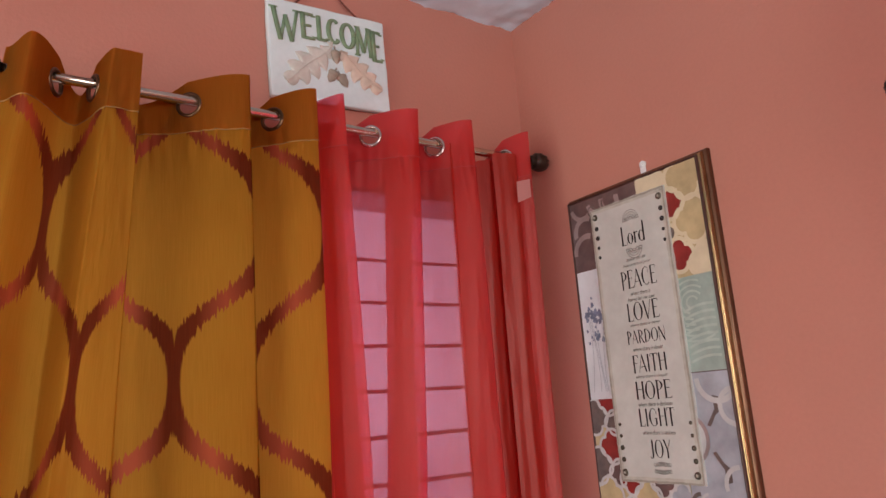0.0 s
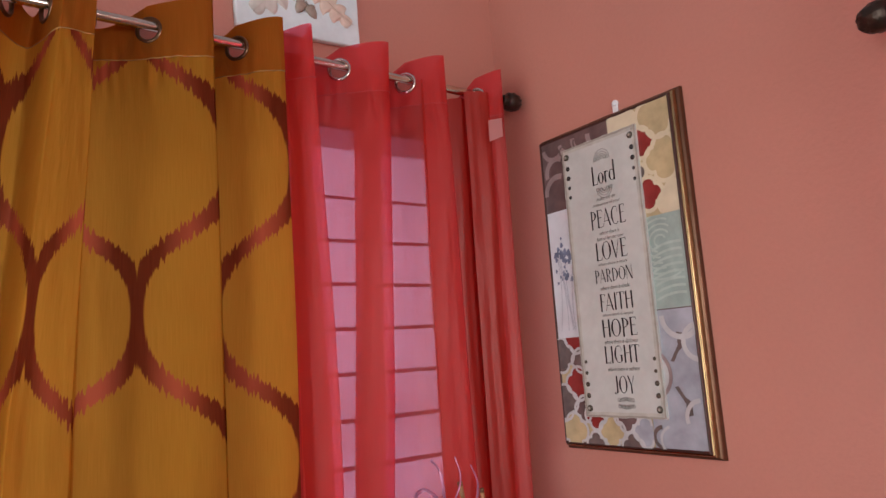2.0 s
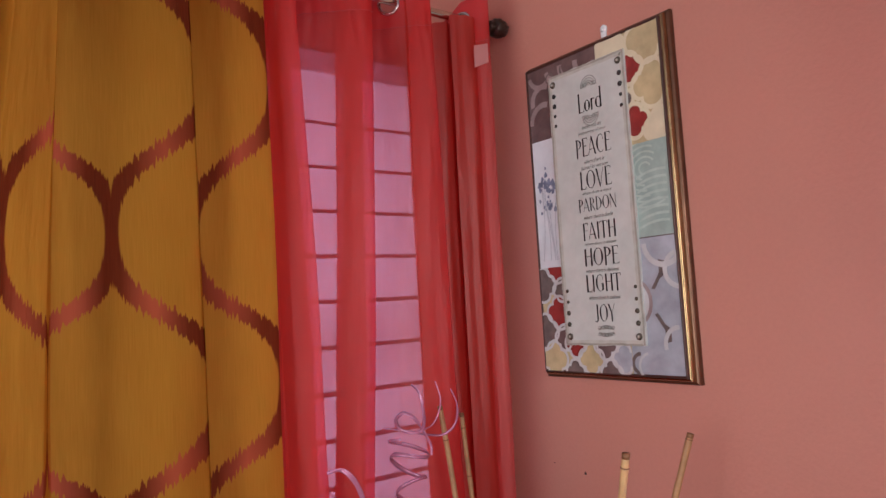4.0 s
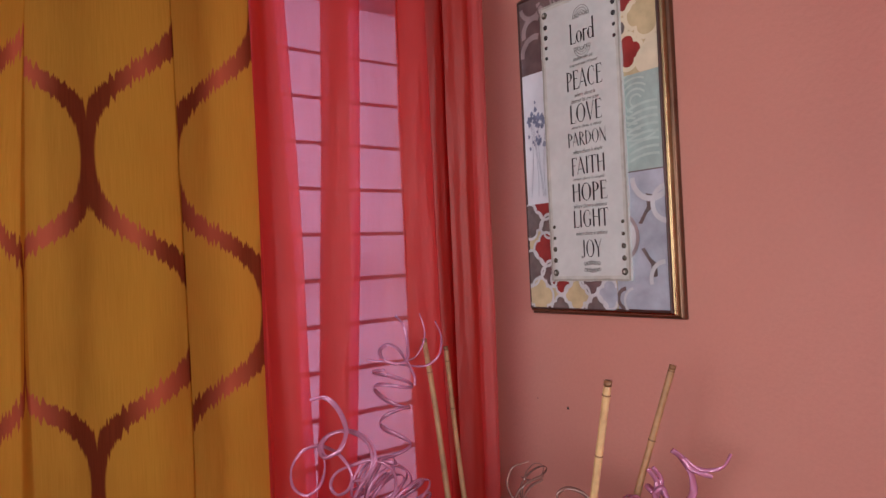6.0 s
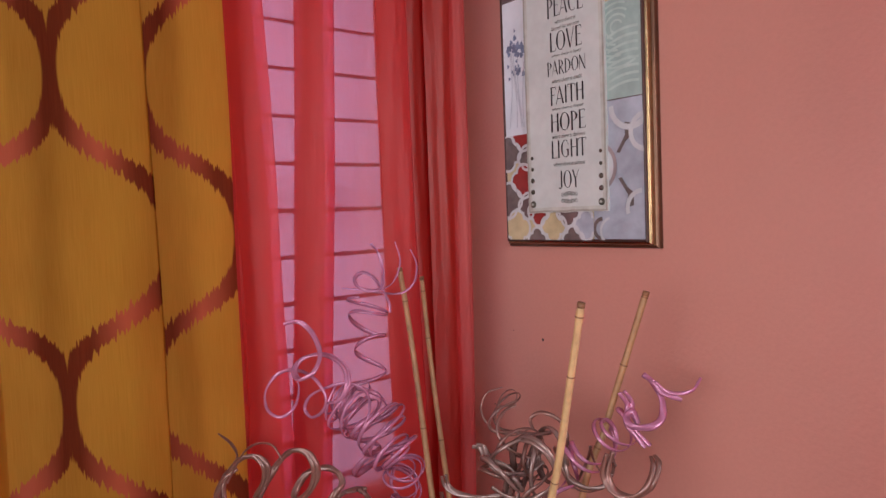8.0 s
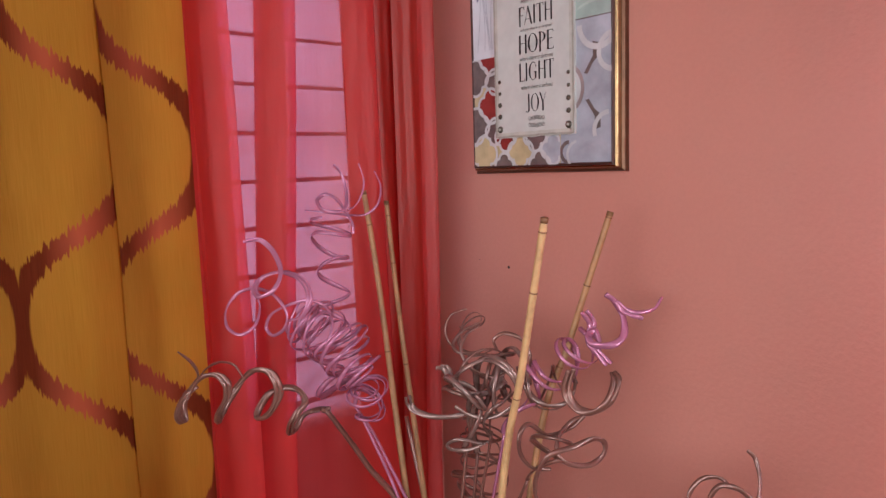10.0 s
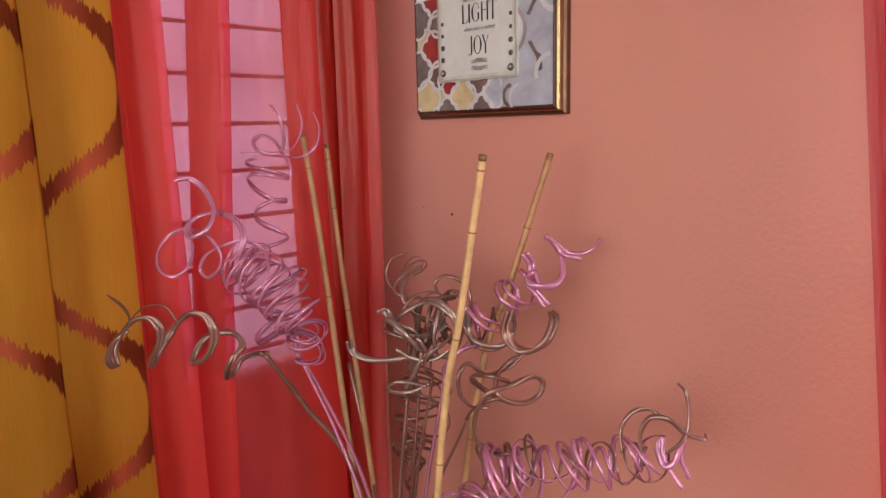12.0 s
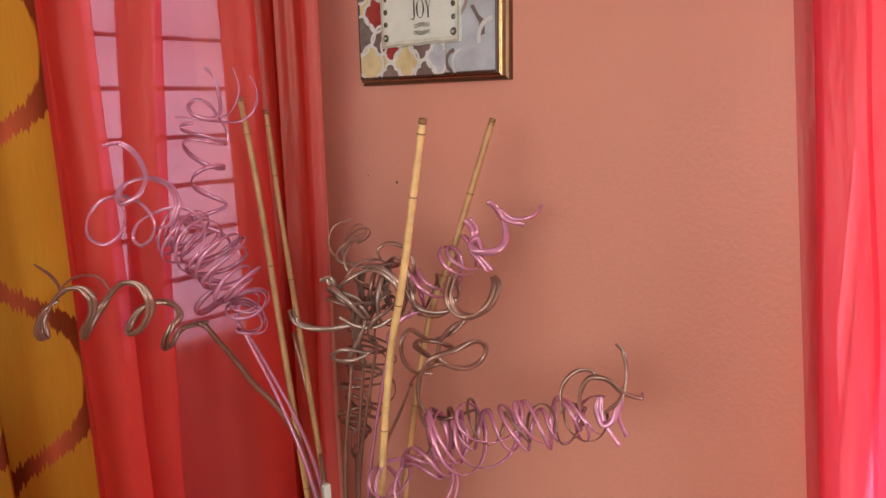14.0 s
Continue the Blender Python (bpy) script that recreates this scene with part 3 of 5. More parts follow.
# two layers put in to paint the shadowed gap between folds dark
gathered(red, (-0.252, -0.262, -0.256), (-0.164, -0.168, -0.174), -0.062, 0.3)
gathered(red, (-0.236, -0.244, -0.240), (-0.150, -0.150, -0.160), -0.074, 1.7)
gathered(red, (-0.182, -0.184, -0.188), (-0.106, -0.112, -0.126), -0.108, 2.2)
hem_band(red_fold, SHEER, red, 1.985, 2.085, 0.002, 420, [p for p, _ in crossings(red_fold, 1200, ROD_Z - 0.0078)])
under(red, mesh_object("sewn_label", [(-0.150, -0.138, 1.965), (-0.118, -0.145, 1.973), (-0.119, -0.146, 1.932), (-0.152, -0.139, 1.917)], [(0, 1, 2, 3)], LABEL, None, "small pale sewn label"))


def curtain_rod(name, axis, lo, hi, off, z, label, brackets):
    """A nickel rod with dark knobbed finials, on wall brackets."""
    r = anchor(name, (0, 0, 0), label, "curtain rod", "curtain rods")

    def place(a, d, zz):
        return (a, d, zz) if axis == "x" else (d, a, zz)
    v, f = tube([place(lo + (hi - lo) * i / 8, off, z) for i in range(9)], [0.0085] * 9, 16)
    under(r, mesh_object("rod", v, f, STEEL, None, "", True))
    for a, sgn in ((lo, -1), (hi, 1)):
        prof = [(0.0085, 0), (0.012, 0.0), (0.013, 0.004), (0.011, 0.008), (0.015, 0.011)]
        for i in range(13):
            t = i / 12 * math.pi
            prof.append((max(0.0005, 0.0215 * max(0.0, math.sin(0.55 + t * 0.82)) ** 0.8), 0.012 + 0.041 * (1 - math.cos(t)) / 2))
        prof = [(rr, sgn * h) for rr, h in prof]
        v, f = lathe(prof, place(a, off, z), "x" if axis == "x" else "y", 28)
        c = Vector(place(a, off, z))
        # carved scales
        v = [c + (p - c) * (1 + 0.05 * math.sin(9 * math.atan2((p - c).z, (p - c).y if axis == "x" else (p - c).x) + 260 * abs((p - c).x if axis == "x" else (p - c).y))) for p in v]
        under(r, mesh_object("finial", v, f, BRONZE, None, "dark carved finial", True))
    for a in brackets:
        bm = bmesh.new()
        s = (lambda p, q, d0, d1, z0, z1: box_bm(p, q, d0, d1, z0, z1, 0.002, bm)) if axis == "x" else (lambda p, q, d0, d1, z0, z1: box_bm(d0, d1, p, q, z0, z1, 0.002, bm))
        s(a - 0.012, a + 0.012, -0.006, -0.001, z - 0.06, z + 0.02)
        s(a - 0.005, a + 0.005, off - 0.012, -0.006, z - 0.020, z - 0.0095)
        under(r, part("bracket", bm, BRONZE))
    return r


curtain_rod("curtain_rod", "x", -1.098, -0.062, -0.087, ROD_Z, "brushed nickel curtain rod with dark carved finials", [-0.118, -1.08])
curtain_rod("curtain_rod", "y", -2.25, -0.901, -0.087, 1.879, "brushed nickel curtain rod with dark carved finials", [-0.935, -2.2])

# east window's curtain
east_keys = [("r", -0.900, -0.968, -1.052), ("f", -0.938, -1.006, -1.079), ("f", -0.975, -1.045, -1.132), ("b", -0.990, -1.060, -1.146), ("f", -1.15, -1.16, -1.20),
             ("b", -1.18, -1.19, -1.22), ("f", -1.32, -1.32, -1.34), ("b", -1.35, -1.35, -1.36), ("f", -1.52, -1.52, -1.52), ("b", -1.55, -1.55, -1.55), ("f", -1.72, -1.72, -1.72), ("b", -1.75, -1.75, -1.75), ("f", -1.98, -1.98, -1.98)]
east_fold_xy = folds(east_keys)
east = anchor("sheer_curtain", (-0.087, -1.5, 0.03), "bright red sheer curtain glowing with daylight", "curtain", "red sheer curtains")
curtain_mesh("cloth", SHEER_PINK, lambda s, z: (east_fold_xy(s, z)[1], east_fold_xy(s, z)[0]), 1.93, 0.03, 420, [], east)
# side hem, its colour darkened where the wall keeps daylight from it
curtain_mesh("shaded_side_hem", SHEER_SHADED_HEM, lambda s, z: (-0.128 - 0.006 * math.sin(s * 3 + z * 2), -0.975 - 0.104 * (1.4 - z) - 0.034 * s), 1.90, 0.03, 30, [], east)
curtain_mesh("inner_fold", SHEER_PINK, lambda s, z: (-0.124 + 0.05 * s - 0.004 * math.sin(s * 5 + z), -1.041 - 0.108 * (1.4 - z) - 0.60 * s), 1.90, 0.03, 60, [], east)
# extra sheet, added to veil the bare window lamp behind the folds
curtain_mesh("inner_fold", SHEER_PINK, lambda s, z: (-0.052 + 0.010 * math.sin(s * 31), -1.02 - 0.09 * (1.4 - z) - 0.95 * s), 1.90, 0.03, 120, [], east)


# ---- lettering ----
def lettering(text, bold=0.0, depth=0.0004):
    """A flat mesh of a word in the built-in font: vertices in x, y with the word's box put at 0..1."""
    cu = bpy.data.curves.new("word", "FONT")
    cu.body, cu.offset, cu.resolution_u = text, bold, 4
    cu.extrude = depth
    ob = new("word", cu)
    dg = bpy.context.evaluated_depsgraph_get()
    me = bpy.data.meshes.new_from_object(ob.evaluated_get(dg))
    bpy.data.objects.remove(ob)
    xs = [v.co.x for v in me.vertices]
    ys = [v.co.y for v in me.vertices]
    x0, x1, y0, y1 = min(xs), max(xs), min(ys), max(ys)
    for v in me.vertices:
        v.co = ((v.co.x - x0) / (x1 - x0), (v.co.y - y0) / (y1 - y0), v.co.z)
    return me


def put_word(name, text, m, mat, parent, bold=0.0, depth=0.0004, label=""):
    me = lettering(text, bold, depth)
    me.transform(m)
    me.materials.append(mat)
    ob = new(name, me)
    if label:
        tagged(ob, label)
    under(parent, ob)
    return ob


# ---- welcome plaque ----
def oak_leaf(length, width, lobes, thick):
    """A lobed leaf with a raised, ridged face, along +x from its stem, in the xy plane."""
    n = 90
    edge = []
    for k in range(n):
        t = k / (n - 1)
        env = width * math.sin(math.pi * min(1, t * 0.97 + 0.03)) ** 0.7
        lob = 0.36 + 0.64 * abs(math.cos(math.pi * (t * lobes - 0.3))) ** 0.7
        edge.append((length * (t + 0.03 * math.sin(2 * math.pi * lobes * t)), env * lob + 0.002))
    verts, faces = [], []
    for x, w in edge:
        for q in (-1, -0.85, -0.4, 0, 0.4, 0.85, 1):
            h = thick * (1 - abs(q) ** 4) * (0.75 + 0.25 * math.cos(9 * q + 40 * x)) - (0.0006 if q == 0 else 0)
            verts.append((x, q * w, h if abs(q) < 1 else -0.001))
    for i in range(n - 1):
        for k in range(6):
            faces.append((i * 7 + k, (i + 1) * 7 + k, (i + 1) * 7 + k + 1, i * 7 + k + 1))
    return verts, faces


def plaque():
    """A cast ceramic tile that leans on the wall by a cord."""
    cx, cz, half_w, half_h = -0.522, 2.232, 0.134, 0.108
    p = anchor("welcome_plaque", (cx, -0.012, cz - half_h), "cream ceramic welcome plaque with oak leaves, hung by a cord", "sign")
    turn = Matrix.Translation((cx, -0.012, cz)) @ pose(0, 0, 0, 90, 0, 0) @ pose(0, 0, 0, 0, 0, 2.2)
    bm = box_bm(-half_w, half_w, -half_h, half_h, -0.010, 0.006, 0.004)
    bmesh.ops.subdivide_edges(bm, edges=[e for e in bm.edges if e.calc_length() > 0.1], cuts=14, use_grid_fill=True)
    for v in bm.verts:
        v.co += Vector((0.0016 * noise.noise(v.co * 26), 0.0016 * noise.noise(v.co * 22 + Vector((5, 0, 0))), 0.0008 * noise.noise(v.co * 40)))
    bm.transform(turn)
    under(p, part("tile", bm, CERAMIC, smooth=False))
    # letters, each of its own size
    spots = [("W", -0.124, 0.016, 0.055, 0.071), ("E", -0.065, 0.030, 0.033, 0.058), ("L", -0.030, 0.032, 0.027, 0.055), ("C", -0.004, 0.031, 0.030, 0.056),
             ("O", 0.026, 0.026, 0.034, 0.059), ("M", 0.060, 0.016, 0.040, 0.066), ("E", 0.099, 0.008, 0.026, 0.072)]
    strokes = {"W": [((0.04, 1), (0.28, 0), 1.2), ((0.28, 0), (0.5, 0.8), 0.8), ((0.5, 0.8), (0.72, 0), 1.2), ((0.72, 0), (0.97, 1), 0.8)],
               "E": [((0.2, 0), (0.2, 1), 1.25), ((0.1, 0.03), (0.95, 0.03), 0.8), ((0.2, 0.52), (0.75, 0.52), 0.7), ((0.1, 0.97), (0.9, 0.97), 0.8)],
               "L": [((0.25, 0), (0.25, 1), 1.25), ((0.1, 0.03), (0.95, 0.03), 0.8)],
               "M": [((0.1, 0), (0.18, 1), 0.9), ((0.18, 1), (0.5, 0.12), 1.2), ((0.5, 0.12), (0.82, 1), 0.8), ((0.82, 1), (0.92, 0), 1.25)], "C": [], "O": []}
    feet = {"W": [(0.04, 1), (0.97, 1)], "E": [(0.95, 0.09), (0.9, 0.91)], "L": [(0.95, 0.09), (0.25, 0.99)], "M": [(0.1, 0), (0.92, 0), (0.16, 1), (0.84, 1)], "C": [], "O": []}
    for ch, x, y, w, h in spots:
        verts, faces = [], []

        def add_line(pts, rads):
            vv, ff = tube([Vector((x + a * w, y + b * h, 0.0075)) for a, b in pts], rads, 8, 0.5, True, [Vector((0.3, 1, 0)) if len(pts) > 2 else Vector((0.01, 0.02, 1)).cross(Vector(((pts[1][0] - pts[0][0]) * w, (pts[1][1] - pts[0][1]) * h, 0))) for _ in pts])
            base = len(verts)
            verts.extend(turn @ q for q in vv)
            faces.extend(tuple(k + base for k in face) for face in ff)
        for a, b, g in strokes[ch]:
            add_line([a, b], [0.0045 * g] * 2)
        for fx, fy in feet[ch]:
            add_line([(fx - 0.16, fy), (fx + 0.16, fy)], [0.0022] * 2)
        if ch in "CO":
            lo, hi = (50, 315) if ch == "C" else (0, 360)
            arc = [radians(lo + (hi - lo) * k / 26) for k in range(27)]
            vv, ff = tube([Vector((x + (0.5 + 0.42 * math.cos(t)) * w, y + (0.5 + 0.46 * math.sin(t)) * h, 0.0075)) for t in arc], [0.0036 + 0.0022 * abs(math.cos(t)) for t in arc], 8, 0.5, True, [Vector((math.cos(t), math.sin(t), 0)) for t in arc])
            verts.extend(turn @ q for q in vv)
            faces.extend(ff)
        under(p, mesh_object("letter", verts, faces, GREEN, None, "", True))
    for name, x, y, ang, ln, wd, mat in (("leaf", 0.000, 0.018, 222, 0.138, 0.034, LEAF_PALE), ("leaf", 0.020, 0.014, -40, 0.122, 0.029, LEAF_RUST)):
        v, f = oak_leaf(ln, wd, 4.6, 0.0055)
        m = turn @ Matrix.Translation((x, y, 0.007)) @ pose(0, 0, 0, 0, 0, ang)
        leaf = under(p, mesh_object(name, [m @ Vector(q) for q in v], f, mat, None, "raised painted oak leaf", True))
        vein = [m @ Vector((ln * k / 8, 0.002 * math.sin(k), 0.0055)) for k in range(9)]
        v, f = tube(vein, [0.0008] * 9, 5)
        under(leaf, mesh_object("vein", v, f, mat, None, "", True))
    for x, y, ang in ((0.011, 0.002, 95), (0.000, -0.044, 60), (0.024, -0.050, 120)):
        m = turn @ Matrix.Translation((x, y, 0.008)) @ pose(0, 0, 0, 0, 0, ang) @ Matrix.Diagonal((1, 1, 0.55, 1))
        v, f = lathe([(0.0002, -0.018), (0.0035, -0.0155), (0.009, -0.008), (0.0105, 0.0), (0.0105, 0.003)], (0, 0, 0), "x", 14)
        nut = under(p, mesh_object("acorn", [m @ q for q in v], f, ACORN, None, "raised painted acorn", True))
        v, f = lathe([(0.0108, 0.002), (0.0125, 0.004), (0.0118, 0.009), (0.007, 0.0125), (0.002, 0.0135), (0.0015, 0.022)], (0, 0, 0), "x", 14)
        under(nut, mesh_object("acorn_cap", [m @ q for q in v], f, ACORN, None, "", True))
    for k, ang in enumerate((70, 110, 150)):
        m = turn @ Matrix.Translation((0.004, 0.022, 0.008)) @ pose(0, 0, 0, 0, 0, ang)
        v, f = tube([m @ Vector((0.014 * i / 3, 0.003 * math.sin(i + k), 0)) for i in range(4)], [0.0022, 0.002, 0.0018, 0.0012], 6)
        under(p, mesh_object("twig", v, f, LEAF_PALE, None, "", True))
    # twisted cord from its two holes up to the nail
    top = Vector((cx - 0.012, -0.008, 2.425))
    for sx in (-0.075, 0.075):
        a = turn @ Vector((sx, half_h - 0.002, 0.0))
        pts = [a.lerp(top, t / 24) + Vector((0, 0, -0.006 * math.sin(math.pi * t / 24))) for t in range(25)]
        for ph in (0, math.pi):
            strand = [q + Vector((0.0013 * math.cos(i * 1.4 + ph), 0.0013 * math.sin(i * 1.4 + ph), 0)) for i, q in enumerate(pts)]
            v, f = tube(strand, [0.0016] * 25, 5)
            under(p, mesh_object("cord", v, f, CORD, None, "brown twisted cord", True))
    v, f = lathe([(0.0005, -0.012), (0.004, -0.012), (0.004, -0.009), (0.0015, -0.009), (0.0015, 0.0)], top + Vector((0, 0.008, 0)), "y", 10)
    under(p, mesh_object("nail", v, f, NAIL))


plaque()


# ---- framed art ----
PIC_L, PIC_R, PIC_B, PIC_T = 0.1615, 0.497, 1.283, 1.9175     # along the wall from the corner, and height
FACE = -0.027


LAYER = [0]


def on_pic(a, z, proud=0.0):
    return Vector((FACE - proud - LAYER[0] * 0.000006, -a, z))


def flat_shape(name, outline, proud, mat, parent, thick=0.0004, bound=None):
    """A flat printed patch with a slight thickness; outline in wall metres."""
    pts = outline
    if bound:
        a0, a1, z0, z1 = bound
        pts = [(min(max(a, a0), a1), min(max(z, z0), z1)) for a, z in pts]
    LAYER[0] = (LAYER[0] + 1) % 300
    clean = [q for i, q in enumerate(pts) if (Vector(q) - Vector(pts[i - 1])).length > 1e-5]
    if len(clean) < 3:
        return None
    bm = bmesh.new()
    vs = [bm.verts.new(on_pic(a, z, proud)) for a, z in clean]
    face = bm.faces.new(vs)
    bmesh.ops.triangulate(bm, faces=[face])
    return under(parent, part(name, bm, mat))


def ribbon(name, line, width, proud, mat, parent, closed=True, bound=None):
    n = len(line)
    LAYER[0] = (LAYER[0] + 1) % 300
    verts, faces = [], []
    for i, (a, z) in enumerate(line):
        p, q = Vector(line[(i - 1) % n if closed else max(i - 1, 0)]), Vector(line[(i + 1) % n if closed else min(i + 1, n - 1)])
        t = (q - p).normalized()
        nrm = Vector((-t.y, t.x)) * (width / 2)
        for sgn in (1, -1):
            aa, zz = a + sgn * nrm.x, z + sgn * nrm.y
            if bound:
                aa, zz = min(max(aa, bound[0]), bound[1]), min(max(zz, bound[2]), bound[3])
            verts.append(on_pic(aa, zz, proud))
    for i in range(n if closed else n - 1):
        j = (i + 1) % n
        faces.append((2 * i, 2 * i + 1, 2 * j + 1, 2 * j))
    return under(parent, mesh_object(name, verts, faces, mat))


def quatrefoil(a, z, r, n=48):
    out = []
    for k in range(n):
        t = 2 * math.pi * k / n
        rr = r * (0.74 + 0.26 * abs(math.cos(2 * t)) ** 0.6)
        out.append((a + rr * math.cos(t), z + rr * math.sin(t)))
    return out


STEM, HAIR = 0.108, 0.034
# tall display capitals: (advance, straight strokes, bows); a stroke is x, y, x, y, width at the foot and at the head, a bow is centre, radii, angles
GLYPHS = {}


def glyph(letter, advance, strokes, bows=()):
    GLYPHS[letter] = (advance, strokes, bows)


glyph("P", 0.50, [(0.13, -0.04, 0.13, 1.0, STEM, STEM)], [(0.15, 0.72, 0.31, 0.27, -100, 115)])
glyph("E", 0.50, [(0.13, 0, 0.13, 1, STEM, STEM), (0.06, 0.02, 0.48, 0.02, HAIR, HAIR), (0.13, 0.56, 0.40, 0.56, HAIR, HAIR), (0.06, 0.98, 0.46, 0.98, HAIR, HAIR), (0.45, 0.02, 0.49, 0.14, HAIR, HAIR), (0.43, 0.98, 0.47, 0.86, HAIR, HAIR)], [])
glyph("A", 0.62, [(0.02, 0, 0.30, 1, HAIR, HAIR), (0.55, 0, 0.29, 1, STEM, STEM * 0.8), (0.10, 0.30, 0.46, 0.30, HAIR, HAIR)], [])
glyph("C", 0.62, [(0.53, 0.83, 0.54, 0.66, HAIR, HAIR)], [(0.36, 0.5, 0.30, 0.50, 52, 308)])
glyph("L", 0.48, [(0.13, 0, 0.13, 1, STEM, STEM), (0.06, 0.02, 0.46, 0.02, HAIR, HAIR), (0.43, 0.02, 0.47, 0.15, HAIR, HAIR)], [])
glyph("O", 0.70, [], [(0.35, 0.5, 0.30, 0.50, 0, 360)])
glyph("V", 0.60, [(0.30, 0, 0.08, 1, STEM * 0.7, STEM), (0.30, 0, 0.56, 1, HAIR, HAIR)], [])
glyph("R", 0.58, [(0.13, 0, 0.13, 1.0, STEM, STEM), (0.52, -0.02, 0.24, 0.48, STEM, STEM * 0.7)], [(0.15, 0.73, 0.30, 0.26, -95, 115)])
glyph("D", 0.66, [(0.13, 0, 0.13, 1.0, STEM, STEM)], [(0.16, 0.5, 0.42, 0.48, -100, 100)])
glyph("N", 0.66, [(0.09, 0, 0.09, 1, HAIR, HAIR), (0.57, -0.03, 0.09, 1.0, STEM, STEM), (0.57, 0, 0.57, 1, HAIR, HAIR)], [])
glyph("F", 0.46, [(0.13, -0.04, 0.13, 1, STEM, STEM), (0.13, 0.54, 0.38, 0.54, HAIR, HAIR), (0.06, 0.98, 0.46, 0.98, HAIR, HAIR), (0.43, 0.98, 0.46, 0.84, HAIR, HAIR)], [])
glyph("I", 0.27, [(0.13, 0, 0.13, 1, STEM, STEM)], [])
glyph("T", 0.56, [(0.28, 0, 0.28, 1, STEM, STEM), (0.02, 0.98, 0.54, 0.98, HAIR, HAIR), (0.03, 0.98, 0.02, 0.84, HAIR, HAIR), (0.53, 0.98, 0.54, 0.84, HAIR, HAIR)], [])
glyph("H", 0.64, [(0.13, 0, 0.13, 1, STEM, STEM), (0.53, 0, 0.53, 1, STEM, STEM), (0.13, 0.55, 0.53, 0.55, HAIR, HAIR)], [])
glyph("G", 0.68, [(0.55, 0.10, 0.55, 0.44, STEM, STEM), (0.42, 0.44, 0.62, 0.44, HAIR, HAIR), (0.56, 0.84, 0.56, 0.68, HAIR, HAIR)], [(0.36, 0.5, 0.30, 0.50, 52, 312)])
glyph("J", 0.34, [(0.20, 0.06, 0.20, 1, STEM, STEM)], [(0.08, 0.10, 0.13, 0.14, 200, 345)])
glyph("Y", 0.58, [(0.29, 0, 0.29, 0.48, STEM, STEM), (0.29, 0.45, 0.07, 1, STEM * 0.8, STEM), (0.29, 0.45, 0.54, 1, HAIR, HAIR)], [])
glyph("o", 0.46, [], [(0.23, 0.29, 0.19, 0.29, 0, 360)])
glyph("r", 0.34, [(0.10, 0, 0.10, 0.58, STEM, STEM)], [(0.23, 0.44, 0.13, 0.14, 35, 165)])
glyph("d", 0.50, [(0.40, 0, 0.40, 1.04, STEM, STEM)], [(0.24, 0.29, 0.20, 0.29, 20, 340)])


def didone_word(text, lo, hi, base, high, x, parent):
    """A word in tall capitals of thick stems and hairlines, printed on the parchment."""
    total = sum(GLYPHS[ch][0] for ch in text)
    k = (hi - lo) / total
    verts, faces = [], []
    pen = lo
    for ch in text:
        wide, strokes, bows = GLYPHS[ch]
        for x0, y0, x1, y1, w0, w1 in strokes:
            flat = abs(y1 - y0) < 0.05
            b, lift = len(verts), 0.00002 * (len(verts) % 7)
            for px, py, w in ((x0, y0, w0), (x1, y1, w1)):
                for sg in (-1, 1):
                    da, dz = (0, sg * w / 2 * high) if flat else (sg * w / 2 * k, 0)
                    verts.append((x - lift, -(pen + px * k + da), base + py * high + dz))
            faces.append((b, b + 1, b + 3, b + 2))
        for cx, cy, rx, ry, a0, a1 in bows:
            b, n, lift = len(verts), 22, 0.00003 + 0.00002 * (len(verts) % 5)
            for i in range(n + 1):
                a = radians(a0 + (a1 - a0) * i / n)
                w = HAIR + (STEM * 1.15 - HAIR) * abs(math.cos(a)) ** 1.6
                for sg in (-0.5, 0.5):
                    verts.append((x - lift, -(pen + (cx + (rx - 0.03 + sg * w) * math.cos(a)) * k), base + (cy + (ry - 0.02 + sg * HAIR) * math.sin(a)) * high))
            faces += [(b + 2 * i, b + 2 * i + 1, b + 2 * i + 3, b + 2 * i + 2) for i in range(n)]
        pen += wide * k
    under(parent, mesh_object("lettering", verts, faces, INK))


